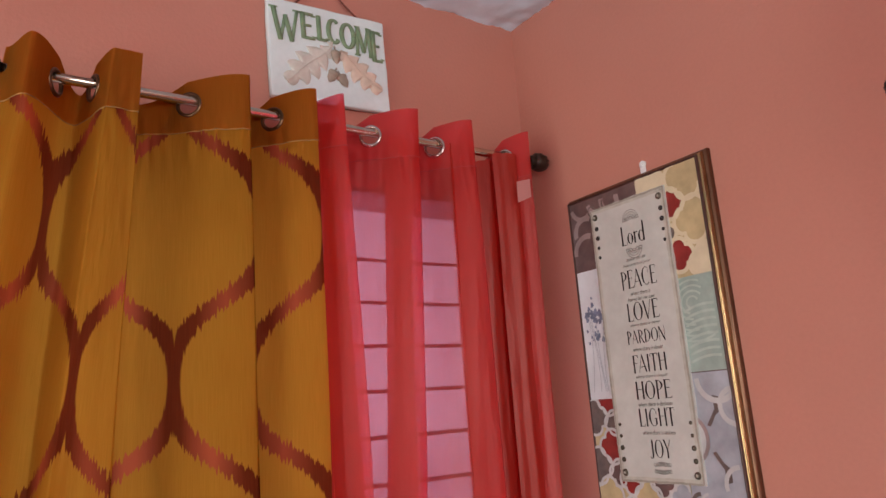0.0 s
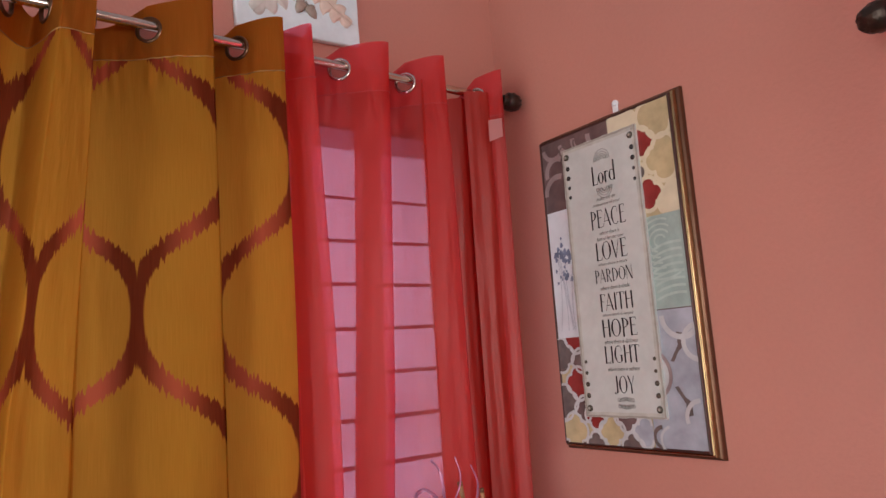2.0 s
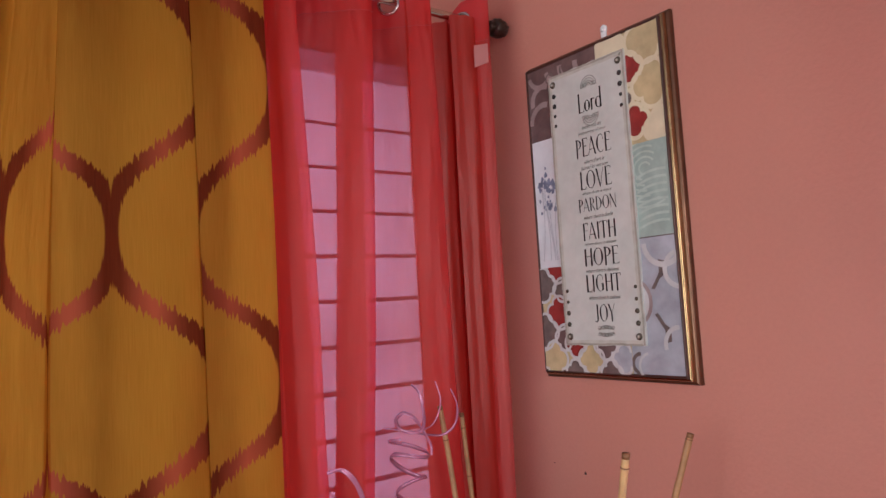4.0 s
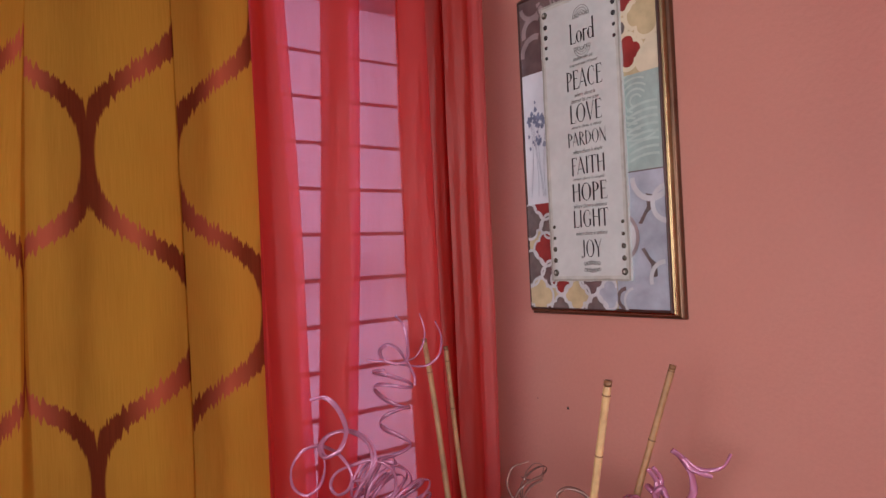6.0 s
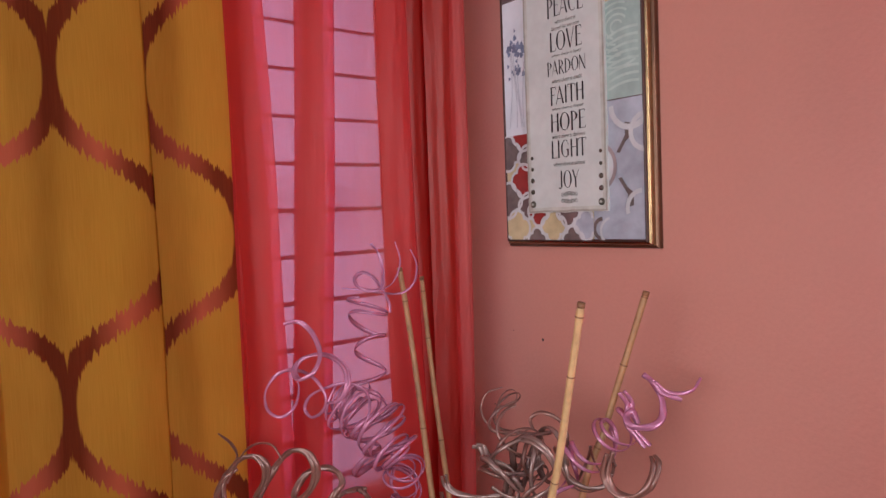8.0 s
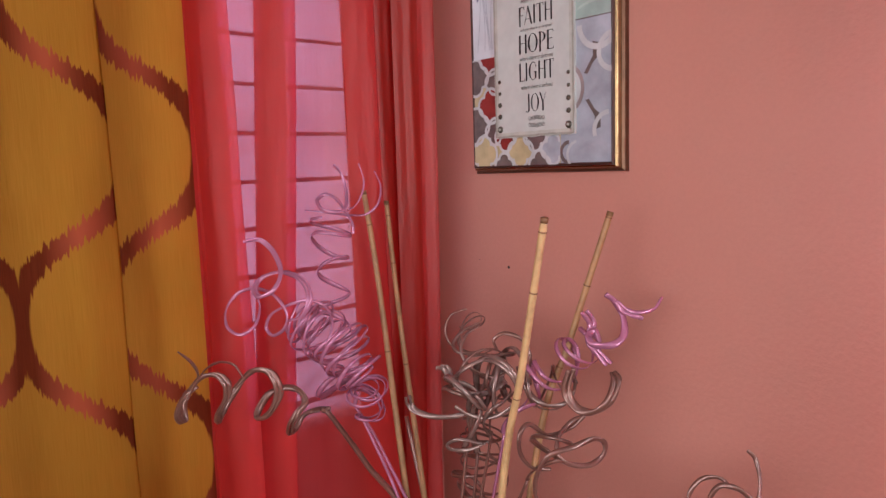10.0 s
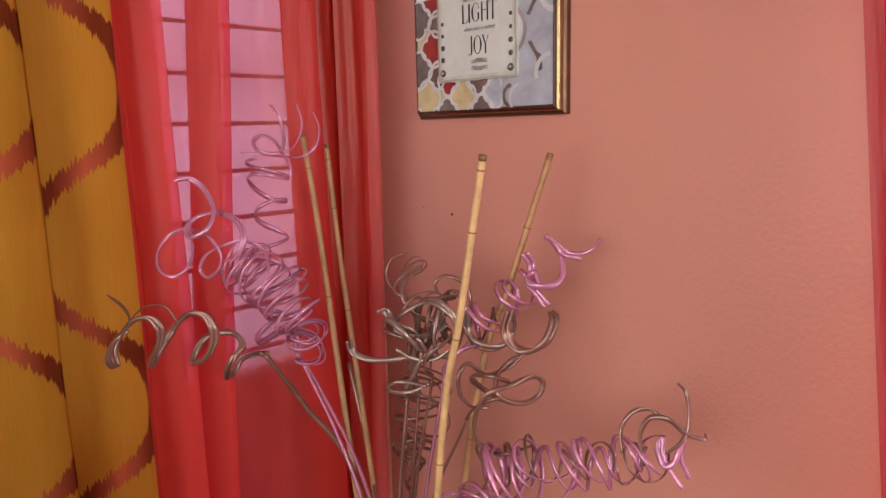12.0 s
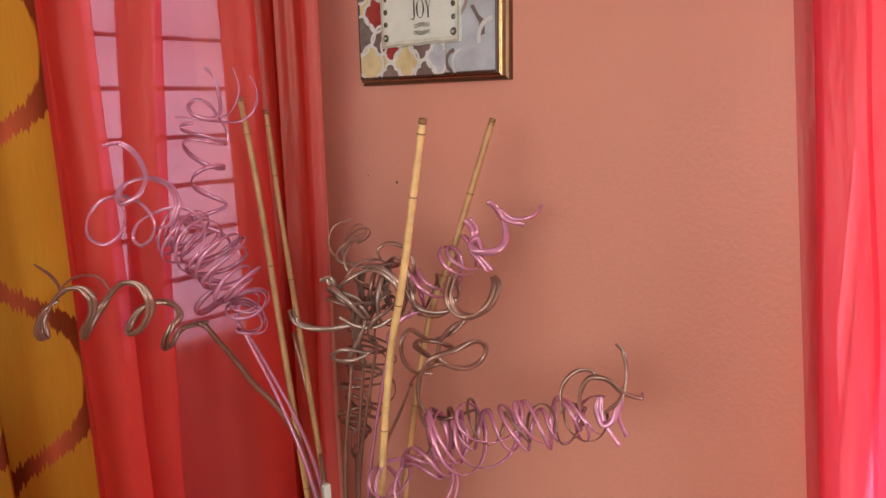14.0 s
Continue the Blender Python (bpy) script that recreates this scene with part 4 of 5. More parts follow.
def framed_art():
    pic = anchor("framed_art", (0, -0.33, PIC_B - 0.012), "framed inspirational print with bronze moulding, patchwork ground and parchment panel", "picture")
    # moulding: four mitred rails, profile (outward, height above the wall)
    prof = [(-0.004, 0.020), (-0.004, 0.0265), (-0.001, 0.0290), (0.0015, 0.0285), (0.0020, 0.0235), (0.0035, 0.0232), (0.0052, 0.0222), (0.0066, 0.0200), (0.0074, 0.0170), (0.0078, 0.0130), (0.0100, 0.0126), (0.0122, 0.0112), (0.0134, 0.0085), (0.0135, 0.0005)]
    corners = [(PIC_L, PIC_B, -1, -1), (PIC_R, PIC_B, 1, -1), (PIC_R, PIC_T, 1, 1), (PIC_L, PIC_T, -1, 1)]
    for i in range(4):
        (a0, z0, sa0, sz0), (a1, z1, sa1, sz1) = corners[i], corners[(i + 1) % 4]
        for nm, lo, hi, mat in (("inner_bead", 0, 4, DARK_EDGE), ("rail", 4, 9, GILT), ("outer_edge", 9, 13, BROWN_EDGE)):
            verts, faces = [], []
            for (a, z, sa, sz) in ((a0, z0, sa0, sz0), (a1, z1, sa1, sz1)):
                for o, h in prof[lo:hi + 1]:
                    verts.append((-h, -(a + sa * o), z + sz * o))
            m = hi - lo + 1
            faces = [(k, k + 1, m + k + 1, m + k) for k in range(m - 1)]
            ob = under(pic, mesh_object(nm, verts, faces, mat, None, "", True))
    under(pic, part("backing", box_bm(FACE + 0.003, -0.001, -PIC_R, -PIC_L, PIC_B, PIC_T), DARK_EDGE))
    L, R, B, T = PIC_L, PIC_R, PIC_B, PIC_T
    e = 0.0004
    patches = {"mauve": (L, 0.352, 1.762, T, A_MAUVE), "tan": (0.352, R, 1.703, T, A_TAN), "white": (L, 0.235, 1.495, 1.762, A_WHITE),
               "aqua": (0.352, R, 1.531, 1.703, A_AQUA), "lattice": (L, 0.385, B, 1.495, A_TAN), "grey": (0.385, R, B, 1.531, A_GREY), "mid": (0.235, 0.352, 1.495, 1.762, A_AQUA)}
    for k, (a0, a1, z0, z1, mat) in patches.items():
        flat_shape("print_patch", [(a0, z0), (a1, z0), (a1, z1), (a0, z1)], 0.0, mat, pic)
    ribbon("patch_seam", [(0.36, 1.531), (0.42, 1.531), (R, 1.531)], 0.002, 0.0006, A_BROWN, pic, False)
    # mauve scroll-work
    bd = (L, 0.352, 1.762, T)
    for a, z, r, a0, a1, w in ((0.205, 1.845, 0.030, 60, 200, 0.012), (0.205, 1.800, 0.036, 70, 190, 0.012), (0.200, 1.905, 0.030, 190, 330, 0.010), (0.245, 1.905, 0.026, 190, 320, 0.011), (0.285, 1.900, 0.028, 170, 300, 0.012), (0.325, 1.898, 0.026, 170, 330, 0.012)):
        ribbon("scroll_print", [(a + r * math.cos(radians(q)), z + r * math.sin(radians(q))) for q in range(a0, a1, 8)], w, 0.0005, A_LILAC, pic, False, bd)
    for a, z, r, a0, a1, w in ((0.228, 1.885, 0.010, 0, 350, 0.003), (0.275, 1.894, 0.016, 150, 330, 0.004)):
        ribbon("scroll_print", [(a + r * math.cos(radians(q)), z + r * math.sin(radians(q))) for q in range(a0, a1, 8)], w, 0.0008, A_BROWN, pic, False, bd)
    # tan lattice
    bd = (0.352, R, 1.703, T)
    for a, z, r, mat in ((0.385, 1.895, 0.036, A_CREAM), (0.470, 1.892, 0.048, A_TAN), (0.428, 1.845, 0.030, A_RED), (0.475, 1.805, 0.044, A_TAN), (0.405, 1.790, 0.028, A_BROWN), (0.432, 1.745, 0.032, A_RED), (0.488, 1.722, 0.036, A_CREAM)):
        q = quatrefoil(a, z, r)
        flat_shape("lattice_cell", q, 0.0005, mat, pic, bound=bd)
        ribbon("lattice_line", q, 0.008, 0.0009, A_CREAM, pic, True, bd)
    # white patch with a slate-blue plant
    bd = (L, 0.235, 1.495, 1.762)
    rnd = random.Random(4)
    for k in range(46):
        a, z = rnd.gauss(0.198, 0.020), rnd.gauss(1.668 if k % 3 else 1.622, 0.010)
        r, t = rnd.uniform(0.003, 0.007), rnd.uniform(0, 6)
        flat_shape("flower_print", [(a + r * math.cos(t + q) * (1 if q % 2 else 0.5), z + r * math.sin(t + q)) for q in range(6)], 0.0005 + 0.00001 * k, A_BLUE, pic, bound=bd)
    for k in range(5):
        x = 0.178 + 0.012 * k
        ribbon("stem_print", [(x + 0.010 * math.sin(i / 5 + k), 1.51 + 0.15 * i / 12) for i in range(13)], 0.0012, 0.0007, A_GREY, pic, False, bd)
    # aqua patch with fern fronds
    bd = (0.352, R, 1.531, 1.703)
    for k in range(7):
        r = 0.012 + 0.011 * k
        ribbon("fern_print", [(0.445 + r * math.cos(radians(q)), 1.655 + r * 0.9 * math.sin(radians(q))) for q in range(20 + 15 * k, 250 + 9 * k, 9)], 0.0035, 0.0005, A_FERN, pic, False, bd)
    for k in range(8):
        z = 1.548 + 0.013 * k
        ribbon("fern_print", [(0.425 + 0.008 * i, z + 0.0035 * i - 0.0003 * i * i) for i in range(9)], 0.0045, 0.0007, A_FERN, pic, False, bd)
    # grey, red and tan lattice
    bd = (L, 0.385, B, 1.495)
    cells = [(0.170, 1.460, 0.036, A_BROWN), (0.214, 1.492, 0.030, A_RED), (0.222, 1.448, 0.024, A_BROWN), (0.212, 1.402, 0.034, A_RED), (0.170, 1.365, 0.036, A_BROWN), (0.222, 1.352, 0.026, A_MAUVE), (0.190, 1.308, 0.036, A_TAN),
             (0.250, 1.340, 0.028, A_RED), (0.245, 1.285, 0.024, A_BROWN), (0.288, 1.312, 0.032, A_TAN), (0.325, 1.338, 0.028, A_MAUVE), (0.336, 1.285, 0.026, A_BROWN), (0.368, 1.312, 0.028, A_GREY)]
    for i, (a, z, r, mat) in enumerate(cells):
        q = quatrefoil(a, z, r)
        flat_shape("lattice_cell", q, 0.0005 + 0.00003 * i, mat, pic, bound=bd)
        ribbon("lattice_line", q, 0.0055, 0.0011, A_PALE, pic, True, bd)
    # silver-grey patch with arcs
    bd = (0.385, R, B, 1.531)
    arm = ((0.4387, 1.439), (0.458, 1.467), (0.4572, 1.490), (0.470, 1.487), (0.470, 1.4645), (0.458, 1.4555), (0.446, 1.437))
    flat_shape("arm_print", arm, 0.0008, A_BROWN, pic)
    flat_shape("arm_print", [(a + 0.003, 2.832 - z) for a, z in arm[::-1]], 0.0008, A_BROWN, pic)
    for a, z, r, a0, a1, w, mat in ((0.392, 1.416, 0.044, -70, 70, 0.007, A_LILAC), (0.392, 1.416, 0.034, -70, 70, 0.012, A_PALE),
                                    (0.470, 1.520, 0.040, 180, 330, 0.010, A_PALE), (0.500, 1.470, 0.030, 90, 270, 0.009, A_PALE), (0.405, 1.305, 0.018, 90, 270, 0.007, A_BROWN), (0.425, 1.300, 0.024, 100, 260, 0.005, A_PALE), (0.490, 1.340, 0.030, 90, 200, 0.008, A_PALE)):
        ribbon("arc_print", [(a + r * math.cos(radians(q)), z + r * math.sin(radians(q))) for q in range(a0, a1 + 1, 6)], w, 0.0006 + r * 0.01, mat, pic, False, bd)
    # parchment panel
    a0, a1, z0, z1 = 0.2285, 0.4215, 1.337, 1.884
    bm = box_bm(FACE - 0.0060, FACE - 0.0002, -a1, -a0, z0, z1)
    bmesh.ops.subdivide_edges(bm, edges=[g for g in bm.edges if g.calc_length() > 0.1], cuts=22, use_grid_fill=True)
    for v in bm.verts:
        if abs(v.co.y + a0) < 1e-4 or abs(v.co.y + a1) < 1e-4:
            v.co.y += 0.0018 * noise.noise((0, 0, v.co.z * 45))
        if abs(v.co.z - z0) < 1e-4 or abs(v.co.z - z1) < 1e-4:
            v.co.z += 0.0018 * noise.noise((0, v.co.y * 45, 3))
    panel = under(pic, part("parchment_panel", bm, PARCHMENT, None, "worn grey parchment panel with black lettering"))
    up = 0.0066
    LAYER[0] = 0
    for w, inset, mat, lift in ((0.009, 0.0055, PARCH_MID, 0.0004), (0.0040, 0.0024, PARCH_EDGE, 0.0002)):
        loop = []
        for p, q in (((a0, z0), (a1, z0)), ((a1, z0), (a1, z1)), ((a1, z1), (a0, z1)), ((a0, z1), (a0, z0))):
            for k in range(24):
                a, z = p[0] + (q[0] - p[0]) * k / 24, p[1] + (q[1] - p[1]) * k / 24
                wv = 0.0012 * noise.noise((a * 60, z * 60, w * 900))
                loop.append((min(max(a, a0 + inset), a1 - inset) + wv, min(max(z, z0 + inset), z1 - inset) + wv))
        ribbon("worn_edge", [q for i, q in enumerate(loop) if (Vector(q) - Vector(loop[i - 1])).length > 0.0008], w, up - lift, mat, panel)


    def word(text, lo, hi, base, high, mat, slope=0.0):
        m = Matrix.Translation((FACE - up - 0.0002, -lo, base)) @ Matrix(((0, 0, -0.3, 0), (-(hi - lo), -slope * high, 0, 0), (0, high, 0, 0), (0, 0, 0, 1)))
        put_word("lettering", text, m, mat, panel)
    mid = 0.3345
    for text, half, base, high in (("Lord", 0.031, 1.790, 0.039), ("PEACE", 0.0440, 1.7035, 0.036), ("LOVE", 0.0395, 1.639, 0.036), ("PARDON", 0.0470, 1.5955, 0.026), ("FAITH", 0.0415, 1.5405, 0.033),
                                   ("HOPE", 0.0430, 1.4895, 0.034), ("LIGHT", 0.0430, 1.4395, 0.033), ("JOY", 0.0245, 1.3825, 0.033)):
        didone_word(text, mid - half, mid + half, base, high, FACE - up - 0.0002, panel)
    for text, half, base in (("make me an", 0.023, 1.757), ("instrument of your", 0.034, 1.745), ("where there is", 0.025, 1.6885), ("hatred let me sow", 0.033, 1.6775), ("where there is injury", 0.036, 1.6265),
                             ("where there is doubt", 0.036, 1.5805), ("where there is despair", 0.038, 1.5275), ("where there is darkness", 0.040, 1.4765), ("where there is sadness", 0.038, 1.4245)):
        word(text, mid - half, mid + half, base, 0.0078, INK_GREY, 0.28)
    # ornaments: filigree arches over and under the title, and at the foot
    for z, sg, wide in ((1.837, 1, 0.020), (1.783, -1, 0.020), (1.3665, 1, 0.017), (1.3625, -1, 0.017)):
        for k in range(4):
            r = wide * (1 - 0.22 * k)
            sq = 1.1 if wide > 0.018 else 0.5
            ribbon("ornament", [(mid + r * math.cos(radians(q)), z + sg * r * sq * math.sin(radians(q))) for q in range(0, 181, 9)], 0.0013, up + 0.0002, INK_GREY, panel, False)
        for k in range(-2, 3):
            ribbon("ornament", [(mid + 0.008 * k + 0.0038 * math.cos(q / 2), z + sg * (0.006 - abs(k) * 0.001) + 0.003 * math.sin(q / 2)) for q in range(13)], 0.0010, up + 0.0004, INK_GREY, panel)

    def stud(a, z, r, mat):
        v, f = lathe([(r, 0.0), (r * 0.96, -r * 0.25), (r * 0.6, -r * 0.42), (0.0002, -r * 0.5)], (FACE - 0.006, -a, z), "x", 14)
        under(panel, mesh_object("stud", v, f, mat, None, "", True))
    for a in (0.2415, 0.4085):
        for z in (1.866, 1.354):
            stud(a, z, 0.0068, RIVET)
            v, f = lathe([(0.0030, -0.0035), (0.0024, -0.0045), (0.0002, -0.005)], (FACE - 0.006, -a, z), "x", 12)
            under(panel, mesh_object("stud_centre", v, f, PARCH_EDGE, None, "", True))
        for k, r in enumerate((0.0050, 0.0050, 0.0036, 0.0036)):
            stud(a + 0.001, 1.842 - 0.0205 * k, r, INK)
            stud(a, 1.3785 + 0.0220 * k, r, RIVET)
    # the adhesive hook above
    h = anchor("wall_hook", (-0.002, -0.357, 1.926), "small white plastic adhesive hook above the frame", "hook")
    bm = box_bm(-0.004, -0.0005, -0.3635, -0.3505, 1.926, 1.951, 0.0012)
    under(h, part("plate", bm, HOOK))
    v, f = lathe([(0.0075, -0.0006), (0.0075, -0.0036), (0.006, -0.0042), (0.0002, -0.0042)], (0, -0.357, 1.951), "x", 16)
    under(h, mesh_object("round_top", v, f, HOOK, None, "", True))
    v, f = lathe([(0.0035, -0.004), (0.0035, -0.009), (0.0028, -0.010), (0.0002, -0.010)], (0, -0.3575, 1.948), "x", 12)
    under(h, mesh_object("peg", v, f, HOOK, None, "", True))


framed_art()

for yy, zz, rr in ((-0.2245, 1.0785, 0.0030), (-0.140, 1.088, 0.0011)):
    v, f = lathe([(rr, -0.0005), (rr, -0.0012), (0.0002, -0.002)], (0, 0, 0), "x", 10)
    nl = mesh_object("wall_nail", v, f, NAIL)
    nl.location = (0, yy, zz)
    tagged(nl, "tiny dark nail head in the pink wall", "nail", "nails in the wall")

# ---- vase with bamboo and curled branches ----
MOUTH = Vector((-0.285, -0.375, 0.40))


def vase():
    v = anchor("floor_vase", (MOUTH.x, MOUTH.y, 0), "dark clay floor vase holding dried stems", "vase")
    vv, f = lathe([(0.001, 0.0), (0.075, 0.0), (0.085, 0.01), (0.115, 0.12), (0.12, 0.20), (0.10, 0.30), (0.07, 0.36), (0.068, 0.385), (0.078, 0.40), (0.074, 0.40), (0.063, 0.385), (0.06, 0.34), (0.06, 0.06), (0.001, 0.05)], (MOUTH.x, MOUTH.y, 0), "z", 32)
    under(v, mesh_object("body", vv, f, CLAY, None, "", True))


vase()


def bamboo(points, r0, r1, nodes, mat, label):
    """A cane with swollen joints and a cut top."""
    c = anchor("bamboo_stick", points[-1], label, "bamboo stick", "bamboo sticks in the vase")
    n = 70
    line = spline(points, n)
    rad = []
    for i in range(n):
        t = i / (n - 1)
        r = r0 + (r1 - r0) * t
        for k in nodes:
            r *= 1 + 0.10 * math.exp(-((t - k) / 0.006) ** 2)
        rad.append(r)
    v, f = tube(line, rad, 10)
    cane = under(c, mesh_object("cane", v, f, mat, None, "", True))
    for k in nodes:
        i = int(k * (n - 1))
        d = (line[i + 1] - line[i]).normalized()
        v, f = tube([line[i] - d * 0.0012, line[i], line[i] + d * 0.0012], [rad[i] * 1.01, rad[i] * 1.09, rad[i] * 1.01], 10, cap=False)
        under(cane, mesh_object("joint", v, f, NODE_RING, None, "", True))
    d = (line[0] - line[1]).normalized()
    v, f = tube([line[0] + d * 0.0004, line[0] - d * 0.007], [r0 * 1.06, r0 * 1.04], 10)
    under(cane, mesh_object("cut_end", v, f, NODE_RING, None, "darker cut end", True))


foot = Vector((-0.28, -0.36, 0.10))
bamboo([(-0.289, -0.569, 1.212), (-0.281, -0.514, 0.985), (-0.275, -0.459, 0.758), foot + Vector((0.02, -0.01, 0))], 0.0055, 0.0066, (0.03, 0.17, 0.425, 0.70), BAMBOO, "pale golden bamboo stick with a dark cut top")
bamboo([(-0.098, -0.542, 1.207), (-0.139, -0.491, 0.998), (-0.190, -0.457, 0.799), foot + Vector((0.0, -0.045, 0))], 0.0052, 0.0064, (0.025, 0.19, 0.44, 0.72), BAMBOO_B, "weathered tan bamboo stick leaning near the wall")
bamboo([(-0.316, -0.175, 1.249), (-0.303, -0.190, 1.083), (-0.311, -0.260, 0.706), foot + Vector((-0.02, 0.02, 0))], 0.0046, 0.0060, (0.15, 0.47, 0.76), BAMBOO_B, "golden bamboo stick before the red curtain")
bamboo([(-0.256, -0.160, 1.227), (-0.248, -0.175, 1.017), (-0.258, -0.230, 0.764), foot + Vector((0.02, 0.02, 0))], 0.0042, 0.0056, (0.05, 0.20, 0.5, 0.78), BAMBOO_B, "thin weathered bamboo stick before the red curtain")


def curled_branch(stem, axis, radii, turns, mat, label, strands=2, thick=0.0021, seed=1, squash=1.0, start=0.0, flat=0.42, lean=0.6, stem_r=0.0055, loose=1.0, fan=0.09, ease=1.0, wild=0.0, onto=None, sway=(0.66, 0.73, -0.18), twin=False, free=0.0):
    """A dried stem whose split end winds in loose, uneven ribbon coils along an axis."""
    rnd = random.Random(seed)
    c = onto or anchor("curled_branch", stem[0], label, "dried branch", "curled branches in the vase")
    if not onto:
        line = spline(stem, 40)
        v, f = tube(line, [stem_r * (1 - 0.35 * i / 39) for i in range(40)], 8, 0.7)
        under(c, mesh_object("stem", v, f, TAUPE if mat is SILVER else mat, None, "", True))
    n = int(turns * 30) + 20
    path = spline(axis, n)
    # every coil has a size, tilt and shift of its own; free strands part from one another
    count = int(turns * (1 + free * strands)) + 3

    def habit():
        return ([1 + loose * rnd.uniform(-0.32, 0.26) for _ in range(count)],
                [lean * rnd.uniform(0.35, 1.35) + wild * rnd.uniform(-1, 1) for _ in range(count)],
                [(loose * rnd.uniform(-0.010, 0.010), loose * rnd.uniform(-0.010, 0.010)) for _ in range(count)])
    size, tip, drift = habit()

    def eased(values, k):
        j = min(int(k), len(values) - 2)
        t = min(1.0, k - j)
        t = t * t * (3 - 2 * t)
        return values[j] * (1 - t) + values[j + 1] * t
    sway = Vector(sway)
    for s in range(strands):
        if free and s:
            size, tip, drift = habit()
        spin = turns * (1 + free * (s - 1))
        shift = fan * (0.8 + 0.5 * rnd.random()) * s
        rs = 1 - 0.05 * s + rnd.uniform(-0.02, 0.02)
        pts, rad, along = [], [], []
        stop = int(n * (1 - 0.08 * s * rnd.random()))
        for i in range(stop):
            q = i / (n - 1)
            t = (path[min(i + 1, n - 1)] - path[max(i - 1, 0)]).normalized()
            side = t.cross(sway).normalized()
            up = t.cross(side)
            k = q * (len(radii) - 1)
            j = min(int(k), len(radii) - 2)
            w = q ** ease * spin + 0.5
            r = (radii[j] + (radii[j + 1] - radii[j]) * (k - j)) * rs * eased(size, w)
            a = start + shift + 2 * math.pi * spin * q ** ease + 0.35 * loose * math.sin(q * 11 + seed)
            d0, d1 = eased([d[0] for d in drift], w), eased([d[1] for d in drift], w)
            tilt = eased(tip, w) * r * math.sin(a) + 0.0022 * s
            pts.append(path[i] + (r * math.cos(a) + d0) * side + (r * squash * math.sin(a) + d1) * up + tilt * t)
            rad.append((1.0 if twin and s == strands - 1 else 1.4) * thick * (1.15 - 0.55 * q) * (1 + 0.22 * math.cos(a + 0.4)))
            along.append(t)
        # ease from the stem's end into the first coil
        for i in range(14):
            w = i / 14
            w = w * w * (3 - 2 * w)
            pts[i] = Vector(stem[-1]).lerp(pts[i], w)
        v, f = tube(pts, rad, 6, flat, True, along)
        dark = twin and s == strands - 1
        under(c, mesh_object("coil", v, f, TAUPE if dark else mat, None, "darker brown twin ribbon" if dark else "", True))
    return c


def loose_ribbon(thing, ctrl, mat, thick, strands=1):
    """A free end of a split branch: a flattened ribbon, or two side by side, that tapers to its tip."""
    n = 10 * len(ctrl)
    line = spline(ctrl, n)
    for s in range(strands):
        pts, rad, face = [], [], []
        for i, p in enumerate(line):
            t = (line[min(i + 1, n - 1)] - line[max(i - 1, 0)]).normalized()
            side = t.cross(Vector((0.72, 0.62, -0.20))).normalized()
            bend = Vector((0.66, -0.58, 0.30)) * (s * thick * (2.0 + 0.7 * math.sin(i * 0.13 + s)))
            pts.append(p + bend)
            rad.append(1.45 * thick * (0.55 + 0.45 * math.sin(math.pi * (0.12 + 0.8 * i / (n - 1)))))
            face.append((side + 0.6 * math.sin(i * 0.21) * t.cross(side)).normalized())
        v, f = tube(pts, rad, 8, 0.45, True, face)
        under(thing, mesh_object("free_ribbon", v, f, mat, None, "", True))


low = (MOUTH.x, MOUTH.y, 0.22)
pur, tau, gry = "pearly purple curled dried branch in the vase", "brown curled dried branch in the vase", "grey-brown curled dried branch in the vase"
left_spray = curled_branch([low, (-0.337, -0.344, 0.583), (-0.357, -0.293, 0.740), (-0.390, -0.246, 0.873)], [(-0.395, -0.250, 0.885), (-0.405, -0.285, 0.935), (-0.433, -0.268, 0.995), (-0.461, -0.241, 1.040), (-0.485, -0.222, 1.060)],
              (0.028, 0.037, 0.040, 0.036), 6.5, PURPLE, pur, 3, 0.0024, 3, lean=0.42, loose=1.1, fan=0.4, wild=0.35, free=0.06)
# its end opens into wide loops and a long free tip
loose_ribbon(left_spray, [(-0.571, -0.224, 1.185), (-0.55, -0.23, 1.185), (-0.54, -0.253, 1.169), (-0.543, -0.28, 1.142), (-0.559, -0.286, 1.118), (-0.573, -0.267, 1.106), (-0.569, -0.245, 1.116), (-0.552, -0.243, 1.131), (-0.533, -0.269, 1.138), (-0.523, -0.306, 1.126), (-0.526, -0.326, 1.102), (-0.533, -0.317, 1.078), (-0.539, -0.29, 1.069)], PURPLE, 0.0021, 2)
loose_ribbon(left_spray, [(-0.556, -0.218, 1.11), (-0.557, -0.237, 1.087), (-0.574, -0.253, 1.063), (-0.594, -0.247, 1.051), (-0.603, -0.221, 1.06), (-0.593, -0.198, 1.082), (-0.574, -0.2, 1.104), (-0.558, -0.229, 1.113), (-0.548, -0.269, 1.105), (-0.543, -0.293, 1.081), (-0.544, -0.284, 1.057), (-0.548, -0.257, 1.043), (-0.55, -0.24, 1.053), (-0.547, -0.252, 1.074), (-0.537, -0.285, 1.091), (-0.518, -0.315, 1.099), (-0.495, -0.328, 1.085), (-0.485, -0.321, 1.054), (-0.492, -0.31, 1.023)], PURPLE, 0.0019, 1)
